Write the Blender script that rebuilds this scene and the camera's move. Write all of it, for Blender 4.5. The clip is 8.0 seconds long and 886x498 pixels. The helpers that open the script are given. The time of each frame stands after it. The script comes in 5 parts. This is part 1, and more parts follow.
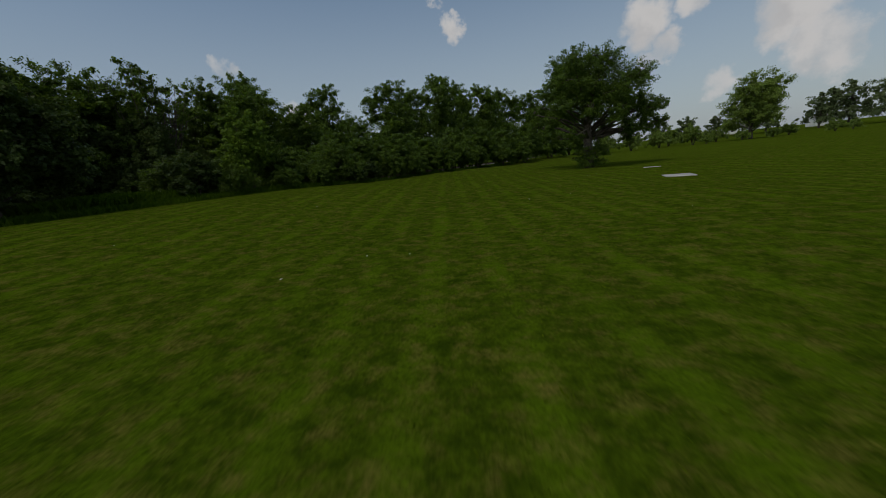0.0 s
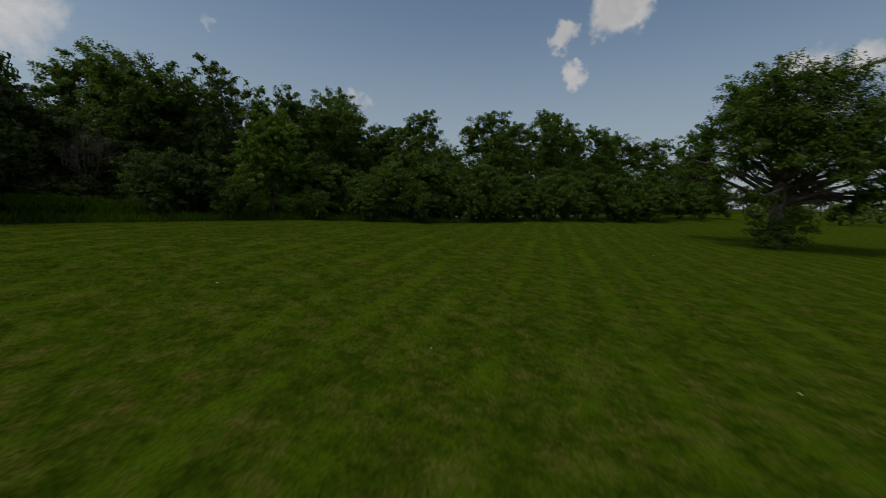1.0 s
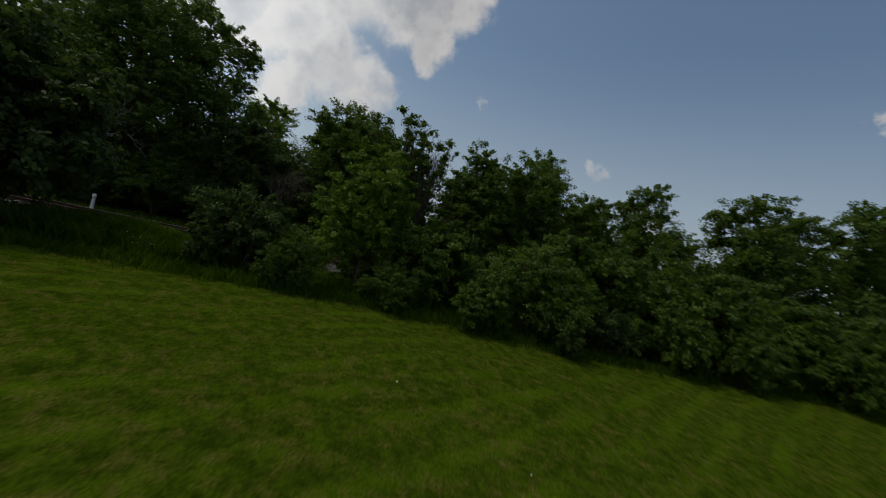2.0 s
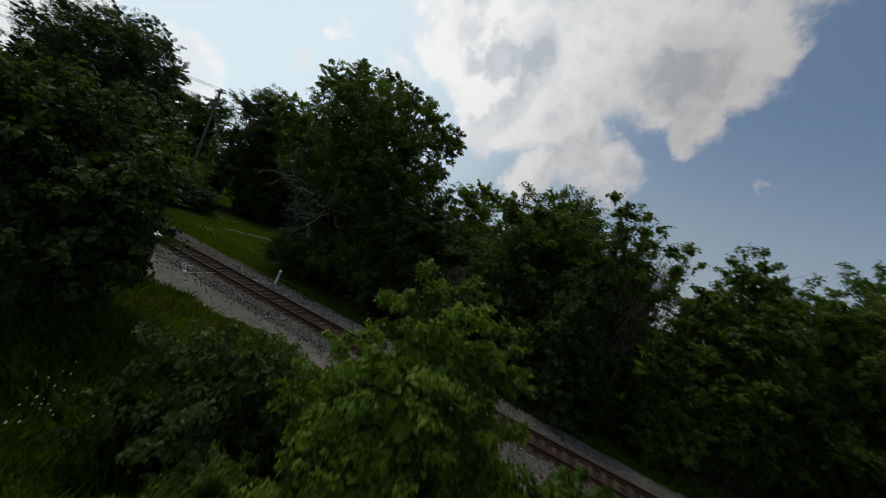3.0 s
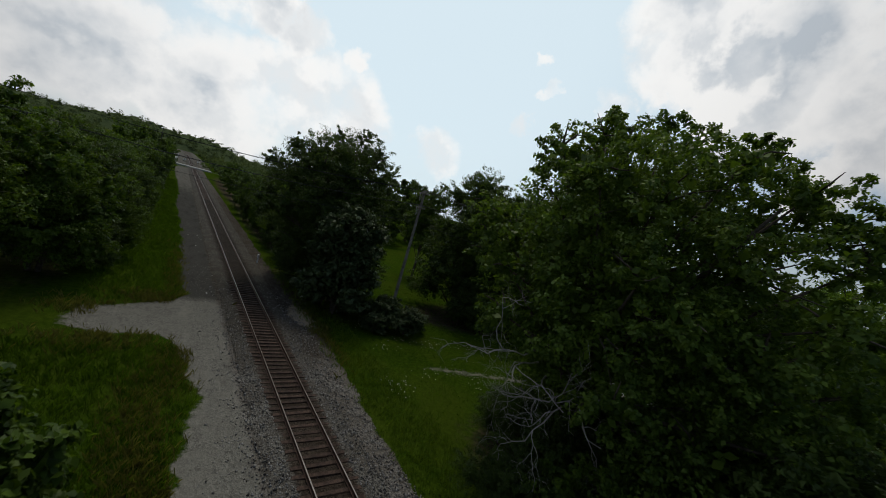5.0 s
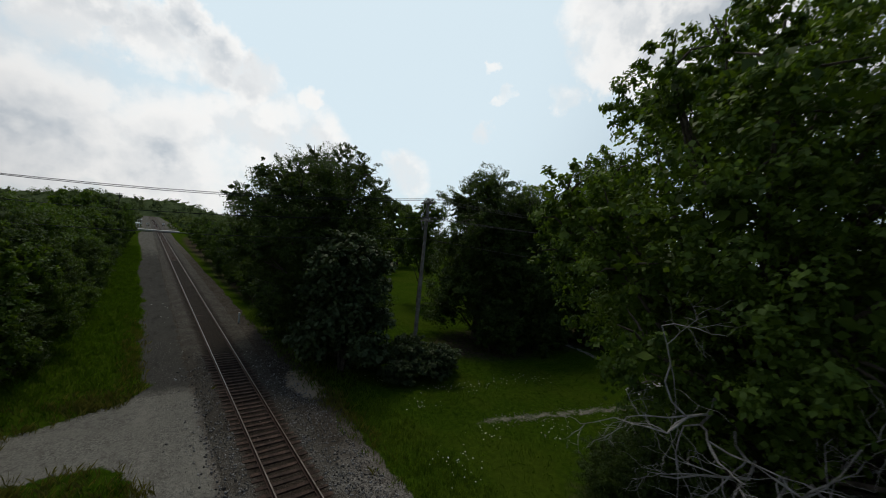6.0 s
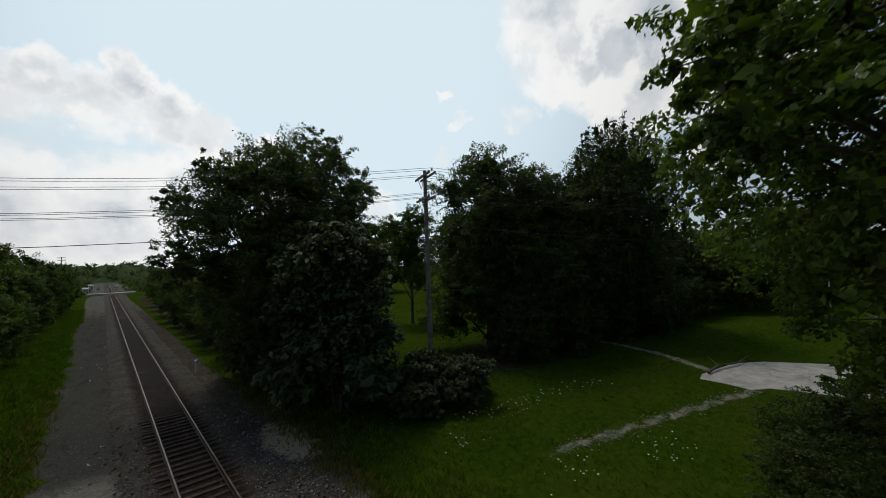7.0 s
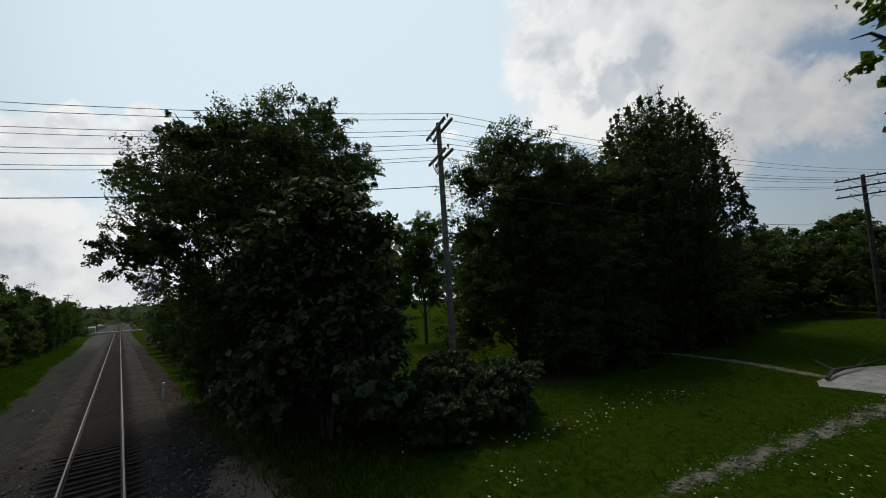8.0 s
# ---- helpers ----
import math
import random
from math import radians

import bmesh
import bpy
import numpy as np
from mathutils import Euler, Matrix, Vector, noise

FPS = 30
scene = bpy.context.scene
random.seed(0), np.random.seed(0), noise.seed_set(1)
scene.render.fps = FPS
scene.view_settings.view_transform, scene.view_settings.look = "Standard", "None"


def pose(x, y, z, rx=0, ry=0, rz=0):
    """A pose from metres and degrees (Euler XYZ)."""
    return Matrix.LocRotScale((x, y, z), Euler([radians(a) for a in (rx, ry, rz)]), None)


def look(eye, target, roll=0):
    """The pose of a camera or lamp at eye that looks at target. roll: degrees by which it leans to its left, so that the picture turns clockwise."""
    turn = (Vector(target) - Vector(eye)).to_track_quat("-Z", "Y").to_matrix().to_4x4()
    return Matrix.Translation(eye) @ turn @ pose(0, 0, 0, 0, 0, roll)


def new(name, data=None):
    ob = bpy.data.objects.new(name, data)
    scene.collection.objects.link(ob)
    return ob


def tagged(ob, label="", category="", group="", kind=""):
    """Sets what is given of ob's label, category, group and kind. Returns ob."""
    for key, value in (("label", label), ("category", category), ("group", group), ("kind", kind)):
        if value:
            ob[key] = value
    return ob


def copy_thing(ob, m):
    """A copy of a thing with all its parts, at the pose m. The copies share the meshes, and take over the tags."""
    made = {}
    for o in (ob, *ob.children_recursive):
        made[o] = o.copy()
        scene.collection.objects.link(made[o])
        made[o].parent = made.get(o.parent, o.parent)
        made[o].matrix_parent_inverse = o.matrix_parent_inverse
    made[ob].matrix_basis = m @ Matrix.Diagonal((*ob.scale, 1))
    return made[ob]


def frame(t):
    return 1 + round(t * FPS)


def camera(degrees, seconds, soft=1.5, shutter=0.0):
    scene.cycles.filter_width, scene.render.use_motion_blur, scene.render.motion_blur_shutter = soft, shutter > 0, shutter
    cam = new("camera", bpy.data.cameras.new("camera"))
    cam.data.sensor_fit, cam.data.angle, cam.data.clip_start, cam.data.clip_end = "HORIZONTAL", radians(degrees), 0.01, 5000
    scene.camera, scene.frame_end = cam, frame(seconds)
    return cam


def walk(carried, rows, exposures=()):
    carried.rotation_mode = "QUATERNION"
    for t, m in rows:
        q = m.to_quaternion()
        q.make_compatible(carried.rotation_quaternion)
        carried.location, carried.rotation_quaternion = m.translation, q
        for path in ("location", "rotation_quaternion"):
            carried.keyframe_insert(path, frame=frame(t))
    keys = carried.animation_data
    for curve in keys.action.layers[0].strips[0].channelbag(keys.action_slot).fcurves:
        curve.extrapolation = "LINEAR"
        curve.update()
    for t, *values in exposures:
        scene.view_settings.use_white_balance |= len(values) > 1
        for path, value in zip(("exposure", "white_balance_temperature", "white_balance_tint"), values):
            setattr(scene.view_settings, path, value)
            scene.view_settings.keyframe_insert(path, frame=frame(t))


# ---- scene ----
import collections

cam = camera(99.3, 8.0, soft=0.9, shutter=0.15)
PATH = [
    (0, (-35.857, -11.524, 1.484), (-34.892, -13.219, 1.038), -5.8),
    (0.5, (-33.653, -15.883, 1.603), (-32.595, -17.54, 1.233), -3.6),
    (1, (-31.51, -20.133, 1.802), (-30.159, -21.587, 1.554), 1.7),
    (1.5, (-29.094, -24.052, 2.334), (-27.403, -25.112, 2.203), 7.7),
    (1.7, (-28.028, -25.471, 2.742), (-26.228, -26.337, 2.646), 10.1),
    (2.8, (-19.769, -30.099, 6.051), (-17.821, -29.647, 6.028), 20.2),
    (3, (-17.791, -29.781, 6.777), (-15.908, -29.108, 6.752), 21.6),
    (3.5, (-13.966, -27.603, 8.96), (-12.32, -26.471, 8.865), 24.8),
    (4, (-10.774, -25.183, 10.669), (-9.393, -23.746, 10.503), 24.3),
    (4.5, (-8.534, -21.99, 11.624), (-7.292, -20.432, 11.442), 21.1),
    (4.7, (-7.869, -20.615, 11.805), (-6.657, -19.034, 11.624), 19.3),
    (5.8, (-5.764, -13.335, 11.181), (-4.537, -11.758, 11.104), 8.0),
    (6, (-5.283, -11.816, 10.845), (-4.039, -10.252, 10.783), 5.8),
    (6.5, (-4.1, -8.346, 9.478), (-2.805, -6.823, 9.483), 1.2),
    (7, (-2.713, -5.38, 8.011), (-1.373, -3.898, 8.092), -2.0),
    (7.5, (-1.228, -2.885, 6.633), (0.131, -1.427, 6.799), -3.8),
    (8, (0.472, -0.827, 5.288), (1.766, 0.675, 5.551), -3.7),
]
walk(cam, [(t, look(eye, target, roll)) for t, eye, target, roll in PATH])

# ---------------------------------------------------------------- world, sun
SUN_AZ, SUN_EL = 14.0, 63.0          # degrees from +Y towards +X, and above the horizon


class Nodes:
    """Short-hand for building a node tree."""

    def __init__(self, tree):
        self.tree = tree
        tree.nodes.clear()

    def add(self, kind, ins=None, **props):
        n = self.tree.nodes.new(kind)
        for k, v in props.items():
            setattr(n, k, v)
        for k, v in (ins or {}).items():
            if isinstance(v, bpy.types.NodeSocket):
                self.tree.links.new(v, n.inputs[k])
            else:
                n.inputs[k].default_value = v
        return n

    def math(self, op, a, b=0.0, c=0.0, clamp=False):
        return self.add("ShaderNodeMath", {0: a, 1: b, 2: c}, operation=op, use_clamp=clamp).outputs[0]

    def vec(self, op, a, b=(0, 0, 0)):
        n = self.add("ShaderNodeVectorMath", {0: a, 1: b}, operation=op)
        return n.outputs["Value"] if op in ("DOT_PRODUCT", "LENGTH") else n.outputs[0]

    def ramp(self, v, lo, hi, a=0.0, b=1.0):
        return self.add("ShaderNodeMapRange", {0: v, 1: lo, 2: hi, 3: a, 4: b}, interpolation_type="SMOOTHSTEP").outputs[0]

    def noise(self, co, scale, detail=4.0, rough=0.55):
        return self.add("ShaderNodeTexNoise", {"Vector": co, "Scale": scale, "Detail": detail, "Roughness": rough})

    def mix(self, f, a, b, blend="MIX"):
        n = self.add("ShaderNodeMix", {0: f}, data_type="RGBA", blend_type=blend)
        for sock, v in ((n.inputs[6], a), (n.inputs[7], b)):
            if isinstance(v, bpy.types.NodeSocket):
                self.tree.links.new(v, sock)
            else:
                sock.default_value = (*v, 1.0) if len(v) == 3 else v
        return n.outputs[2]


def bearing(az, el):
    a, e = radians(az), radians(el)
    return (math.sin(a) * math.cos(e), math.cos(a) * math.cos(e), math.sin(e))


# clouds: azimuth, elevation, angular radius, density
# clouds over the field
FIELD_CLOUDS = [(153.4, 21.8, 1.5, .75), (155.2, 17.7, 1.4, .55), (160, 25, 2.7, .75), (178.5, 14.3, 2.5, .45), (-175.7, 14.2, 1.7, .4), (180, 10, 1.6, .25),
                (-166, 11.4, 3.3, .8), (-164, 7, 2.8, .55), (-173.3, 6.2, 1.7, .4), (125.5, 13.6, 1.0, .25), (131.4, 9, 1.3, .45), (107.2, 20.5, .7, .1),
                (-130, 25, 9, .5), (-90, 30, 15, .6), (-40, 20, 13, .7)]
# the great cloud east of the track
EAST_CLOUDS = [(60, 32, 5, 1), (58.5, 25.5, 3.6, .85), (66, 28, 6, 1), (75, 33, 7.5, 1), (76, 24, 6, 1), (84, 30, 7, 1), (92, 31, 6, 1), (97.5, 33, 5, .95), (96.5, 26, 3.4, .8),
               (83, 18.5, 4.2, .9), (79, 14, 3, .75), (70, 20, 3.8, .7), (66, 40, 8, .9), (82, 43, 9, .9), (96, 41, 6, .8), (54, 20.5, 2, .45), (88, 17, 3.6, .7)]
# heaped clouds to the north, and single puffs between
NORTH_CLOUDS = [(-8, 18, 3.6, .85), (-5, 20.6, 2.4, .9), (0, 19, 3.4, .85), (3.2, 22.6, 2.2, .9), (6, 19, 2.8, .8), (10.5, 17, 2.4, .8), (17, 15.6, 1.6, .7), (13, 13, 3, .6),
                (5, 12.5, 3, .5), (-6, 11, 3.5, .55), (2, 7, 6, .6), (18, 7, 6, .5), (32, 9.5, 3.2, .45), (43.6, 23.6, .7, .15), (45.6, 20.3, .8, .1), (44, 16, 1.6, .15), (-12, 8, 9, .75), (3, 6, 8, .75), (12, 10, 6, .55)]
CLOUDS = FIELD_CLOUDS + EAST_CLOUDS + NORTH_CLOUDS

world = bpy.data.worlds.new("sky")
scene.world = world
world.use_nodes = True
w = Nodes(world.node_tree)
co = w.vec("NORMALIZE", w.add("ShaderNodeTexCoord").outputs["Generated"])
sky = w.add("ShaderNodeTexSky", sky_type="NISHITA", sun_disc=False, sun_elevation=radians(SUN_EL), sun_rotation=radians(SUN_AZ),
            air_density=1.0, dust_density=1.5, ozone_density=1.2)
wob = w.noise(co, 5.0, 4.0, 0.6)
warp = w.vec("SCALE", w.vec("SUBTRACT", wob.outputs["Color"], (0.5, 0.5, 0.5)))
warp.node.inputs["Scale"].default_value = 0.16
curl = w.vec("SCALE", w.vec("SUBTRACT", w.noise(co, 24.0, 6.0, 0.65).outputs["Color"], (0.5, 0.5, 0.5)))
curl.node.inputs["Scale"].default_value = 0.07
bent = w.vec("NORMALIZE", w.vec("ADD", w.vec("ADD", co, warp), curl))
cover = None
for az, el, rad, dens in CLOUDS:
    d = w.vec("DOT_PRODUCT", bent, bearing(az, el))
    m = w.ramp(d, math.cos(radians(rad * 1.75)), math.cos(radians(rad * 0.2)), 0.0, 0.5 + 0.45 * dens)
    cover = m if cover is None else w.math("MAXIMUM", cover, m)
fluff = w.noise(co, 6.5, 9.0, 0.56).outputs["Fac"]
ahead = w.noise(w.vec("ADD", co, tuple(0.05 * c for c in bearing(SUN_AZ, SUN_EL))), 6.5, 5.0, 0.5).outputs["Fac"]
cover = w.math("ADD", cover, w.math("MULTIPLY", w.math("SUBTRACT", fluff, 0.52), 1.5))
body = w.ramp(cover, 0.24, 0.86)
lit = w.ramp(w.math("SUBTRACT", fluff, ahead), -0.075, 0.055)
thick = w.ramp(cover, 0.7, 1.25)
nearsun = w.ramp(w.vec("DOT_PRODUCT", co, bearing(SUN_AZ + 12, 30)), 0.38, 0.95)
veil = w.mix(nearsun, (5.0, 4.9, 4.85), (9.3, 9.3, 9.2))
grey = w.mix(nearsun, (3.0, 3.05, 3.2), (5.0, 5.6, 6.2))
deep = w.math("MULTIPLY", thick, w.ramp(w.noise(w.vec("ADD", co, (3.0, 1.0, 2.0)), 3.2, 5.0, 0.55).outputs["Fac"], 0.4, 0.62))
shade = w.math("ADD", w.math("MULTIPLY", w.math("SUBTRACT", 1.0, lit), w.math("MULTIPLY_ADD", thick, 0.6, 0.3)), w.math("MULTIPLY", deep, 0.8), clamp=True)
belly = w.ramp(w.vec("DOT_PRODUCT", bent, bearing(84, 36)), math.cos(radians(17)), math.cos(radians(5)), 0.0, 0.6)
shade = w.math("ADD", shade, w.math("MULTIPLY", belly, thick), clamp=True)
cloud = w.mix(shade, veil, grey)
clear = w.mix(1.0, sky.outputs[0], (0.88, 0.90, 0.84), "MULTIPLY")
up = w.add("ShaderNodeSeparateXYZ", {0: co}).outputs[2]
haze = w.math("MAXIMUM", w.ramp(up, 0.0, 0.5, 0.72, 0.0), w.math("MULTIPLY", nearsun, 0.9))
clear = w.mix(haze, clear, w.mix(nearsun, (3.1, 3.5, 3.95), (7.3, 8.6, 9.3)))
final = w.mix(body, clear, cloud)
bg = w.add("ShaderNodeBackground", {"Color": final, "Strength": 0.1})
w.tree.links.new(bg.outputs[0], w.add("ShaderNodeOutputWorld").inputs[0])

sun = new("sun", bpy.data.lights.new("sun", "SUN"))
sun.data.energy, sun.data.angle, sun.data.color = 1.1, radians(12), (1.0, 0.91, 0.76)
sun.matrix_world = look(Vector(bearing(SUN_AZ, SUN_EL)) * 100, (0, 0, 0))
scene.view_settings.exposure = 0.0

# ---------------------------------------------------------------- materials
def material(name):
    m = bpy.data.materials.new(name)
    m.use_nodes = True
    return m, Nodes(m.node_tree)


def finish(n, color, rough=0.8, bump=None, strength=0.3, dist=0.02, metal=0.0, spec=0.3):
    ins = {"Base Color": color, "Roughness": rough, "Metallic": metal, "Specular IOR Level": spec}
    if bump is not None:
        ins["Normal"] = n.add("ShaderNodeBump", {"Height": bump, "Strength": strength, "Distance": dist}).outputs[0]
    b = n.add("ShaderNodeBsdfPrincipled", ins)
    n.tree.links.new(b.outputs[0], n.add("ShaderNodeOutputMaterial").inputs[0])
    return b


def place(n):
    return n.add("ShaderNodeTexCoord").outputs["Object"]


def grainy(name, a, b, scale=6.0, fine=60.0, rough=0.8, strength=0.4, dist=0.01, metal=0.0, per_object=0.0):
    """A plain weathered surface: two tones at a coarse scale, grain at a fine one."""
    m, n = material(name)
    p = place(n)
    big, small = n.noise(p, scale, 5.0).outputs["Fac"], n.noise(p, fine, 3.0).outputs["Fac"]
    c = n.mix(n.ramp(big, 0.32, 0.68), a, b)
    c = n.mix(n.ramp(small, 0.3, 0.7), n.mix(1.0, c, (0.72, 0.72, 0.72), "MULTIPLY"), c)
    if per_object:
        r = n.add("ShaderNodeObjectInfo").outputs["Random"]
        k = n.math("MULTIPLY_ADD", r, per_object, 1.0 - per_object * 0.6)
        c = n.mix(1.0, c, n.add("ShaderNodeCombineColor", {0: k, 1: k, 2: k}).outputs[0], "MULTIPLY")
    finish(n, c, rough, small, strength, dist, metal)
    return m


def leaf_material(name, dark, light, clear=0.42, patch=0.35, spec=0.2):
    """Foliage: every leaf its own tone, broad patches of lighter growth, sprays painted as lit clumps, some light
    through the blade.
    """
    m, n = material(name)
    rnd = n.add("ShaderNodeNewGeometry").outputs["Random Per Island"]
    p = place(n)
    blot = n.noise(p, patch, 3.0).outputs["Fac"]
    # brighter and darker sprays, painted in for lit and unlit clumps
    lit_spray = n.noise(p, patch * 3.4, 2.0).outputs["Fac"]
    f = n.math("ADD", n.math("MULTIPLY", rnd, 0.5), n.math("ADD", n.ramp(blot, 0.35, 0.65, 0.0, 0.25), n.ramp(lit_spray, 0.38, 0.62, -0.1, 0.35)), clamp=True)
    c = n.mix(f, dark, light)
    b = n.add("ShaderNodeBsdfPrincipled", {"Base Color": c, "Roughness": 0.5, "Specular IOR Level": spec})
    t = n.add("ShaderNodeBsdfTranslucent", {"Color": n.mix(1.0, c, (1.25, 1.25, 0.6), "MULTIPLY")})
    s = n.add("ShaderNodeMixShader", {0: clear, 1: b.outputs[0], 2: t.outputs[0]})
    n.tree.links.new(s.outputs[0], n.add("ShaderNodeOutputMaterial").inputs[0])
    return m


LEAF_OAK = leaf_material("oak_leaves", (0.036, 0.072, 0.010), (0.128, 0.198, 0.026))
LEAF_DARK = leaf_material("dark_leaves", (0.024, 0.044, 0.010), (0.074, 0.114, 0.024), 0.42, 0.35, 0.15)
LEAF_MID = leaf_material("thicket_leaves", (0.032, 0.064, 0.006), (0.100, 0.162, 0.014))
LEAF_LIGHT = leaf_material("young_leaves", (0.056, 0.108, 0.009), (0.150, 0.232, 0.022), 0.35, 0.35, 0.12)
LEAF_SUMAC = leaf_material("sumac_leaves", (0.028, 0.047, 0.016), (0.076, 0.110, 0.042), 0.3, 0.5, 0.22)
LEAF_YELLOW = leaf_material("sunlit_leaves", (0.080, 0.130, 0.020), (0.180, 0.245, 0.042), 0.4)
# far foliage: distance haze mixed into the leaf colour, paler and greyer
LEAF_HAZED = leaf_material("hazed_leaves", (0.066, 0.092, 0.040), (0.116, 0.148, 0.068), 0.3, 0.1, 0.0)
GRASS = leaf_material("meadow_grass", (0.028, 0.062, 0.003), (0.070, 0.122, 0.008), 0.5, 0.4, 0.04)
TRACKGRASS = leaf_material("trackside_grass", (0.048, 0.090, 0.006), (0.115, 0.168, 0.018), 0.35, 0.5, 0.06)
LAWN = leaf_material("mown_grass", (0.037, 0.063, 0.0015), (0.077, 0.108, 0.003), 0.5, 0.5, 0.0)
DRYGRASS = leaf_material("dry_grass", (0.066, 0.070, 0.018), (0.140, 0.132, 0.042), 0.45, 0.6, 0.03)
PETAL = leaf_material("white_petals", (0.62, 0.63, 0.56), (0.82, 0.82, 0.78), 0.2)
BARK = grainy("bark", (0.055, 0.045, 0.035), (0.12, 0.10, 0.08), 5.0, 40.0, 0.95, 0.8, 0.02)
DEADWOOD = grainy("dead_wood", (0.22, 0.205, 0.182), (0.37, 0.35, 0.318), 6.0, 50.0, 0.9, 0.5)
POLEWOOD = grainy("pole_wood", (0.13, 0.115, 0.095), (0.24, 0.22, 0.19), 3.0, 60.0, 0.9, 0.5)
POLEDARK = grainy("creosote_wood", (0.035, 0.03, 0.026), (0.075, 0.065, 0.055), 3.0, 60.0, 0.9, 0.5)
SLEEPER = grainy("sleeper_wood", (0.030, 0.018, 0.013), (0.084, 0.052, 0.037), 7.0, 70.0, 0.92, 0.7, 0.01, 0.0, 0.5)
RUST = grainy("rusted_steel", (0.062, 0.034, 0.022), (0.115, 0.066, 0.044), 8.0, 90.0, 0.75, 0.3, 0.003, 0.3)
RAILTOP = grainy("worn_rail_steel", (0.12, 0.105, 0.094), (0.21, 0.19, 0.174), 3.0, 80.0, 0.38, 0.1, 0.002, 0.85)
WHITEPAINT = grainy("white_paint", (0.80, 0.80, 0.78), (0.84, 0.84, 0.82), 1.2, 1.6, 0.45, 0.02, 0.001)
GREYPAINT = grainy("grey_metal_paint", (0.25, 0.212, 0.138), (0.33, 0.285, 0.195), 1.5, 40.0, 0.75, 0.1, 0.002)
STEEL = grainy("galvanised_steel", (0.30, 0.30, 0.30), (0.45, 0.45, 0.45), 6.0, 50.0, 0.5, 0.15, 0.002, 0.6)
CERAMIC = grainy("insulator_glaze", (0.08, 0.07, 0.065), (0.16, 0.14, 0.13), 6.0, 50.0, 0.3, 0.05, 0.002)
CABLE = grainy("weathered_cable", (0.012, 0.012, 0.012), (0.025, 0.025, 0.025), 2.0, 30.0, 0.6, 0.1, 0.002)
REDBOARD = grainy("barn_red_boards", (0.16, 0.030, 0.026), (0.26, 0.055, 0.045), 1.0, 30.0, 0.8, 0.3)
ROOFGREY = grainy("grey_shingles", (0.11, 0.105, 0.10), (0.19, 0.185, 0.18), 2.0, 20.0, 0.9, 0.4)
SIDING = grainy("white_siding", (0.62, 0.62, 0.60), (0.76, 0.76, 0.74), 1.0, 20.0, 0.6, 0.2)
DARKGLASS = grainy("window_glass", (0.02, 0.022, 0.025), (0.035, 0.038, 0.042), 1.0, 10.0, 0.1, 0.0)


def slab_material():
    """Old concrete: pale, mottled, with damp stains, hairline cracks and grit."""
    m, n = material("old_concrete")
    p = place(n)
    c = n.mix(n.ramp(n.noise(p, 1.1, 6.0, 0.65).outputs["Fac"], 0.3, 0.7), (0.30, 0.285, 0.255), (0.47, 0.455, 0.425))
    stain = n.ramp(n.noise(p, 0.35, 7.0, 0.7).outputs["Fac"], 0.52, 0.66, 0.0, 0.6)
    c = n.mix(stain, c, (0.15, 0.145, 0.125))
    crack = n.add("ShaderNodeTexVoronoi", {"Vector": p, "Scale": 0.45}, feature="DISTANCE_TO_EDGE").outputs["Distance"]
    c = n.mix(n.ramp(crack, 0.004, 0.014, 0.4, 0.0), c, (0.10, 0.10, 0.075))
    grit = n.noise(p, 45.0, 3.0).outputs["Fac"]
    finish(n, n.mix(n.ramp(grit, 0.3, 0.7), n.mix(1.0, c, (0.8, 0.8, 0.8), "MULTIPLY"), c), 0.9, grit, 0.3, 0.006)
    return m


CONCRETE = slab_material()


def gravel_color(n, p, a, b, c):
    """Crushed stone: single stones by cells, dust between, broad worn tracks."""
    cells = n.add("ShaderNodeTexVoronoi", {"Vector": p, "Scale": 16.0})
    tone = n.add("ShaderNodeSeparateColor", {0: cells.outputs["Color"]}).outputs[0]
    big = n.noise(p, 0.55, 5.0).outputs["Fac"]
    col = n.mix(tone, a, b)
    col = n.mix(n.ramp(big, 0.35, 0.62), col, n.mix(0.6, col, c))
    spot = n.noise(p, 2.6, 7.0, 0.7).outputs["Fac"]
    col = n.mix(n.ramp(spot, 0.28, 0.5, 0.55, 0.0), col, tuple(v * 0.45 for v in a))
    col = n.mix(n.ramp(spot, 0.56, 0.72, 0.0, 0.5), col, tuple(min(1.0, v * 1.25) for v in b))
    return col, cells.outputs["Distance"]


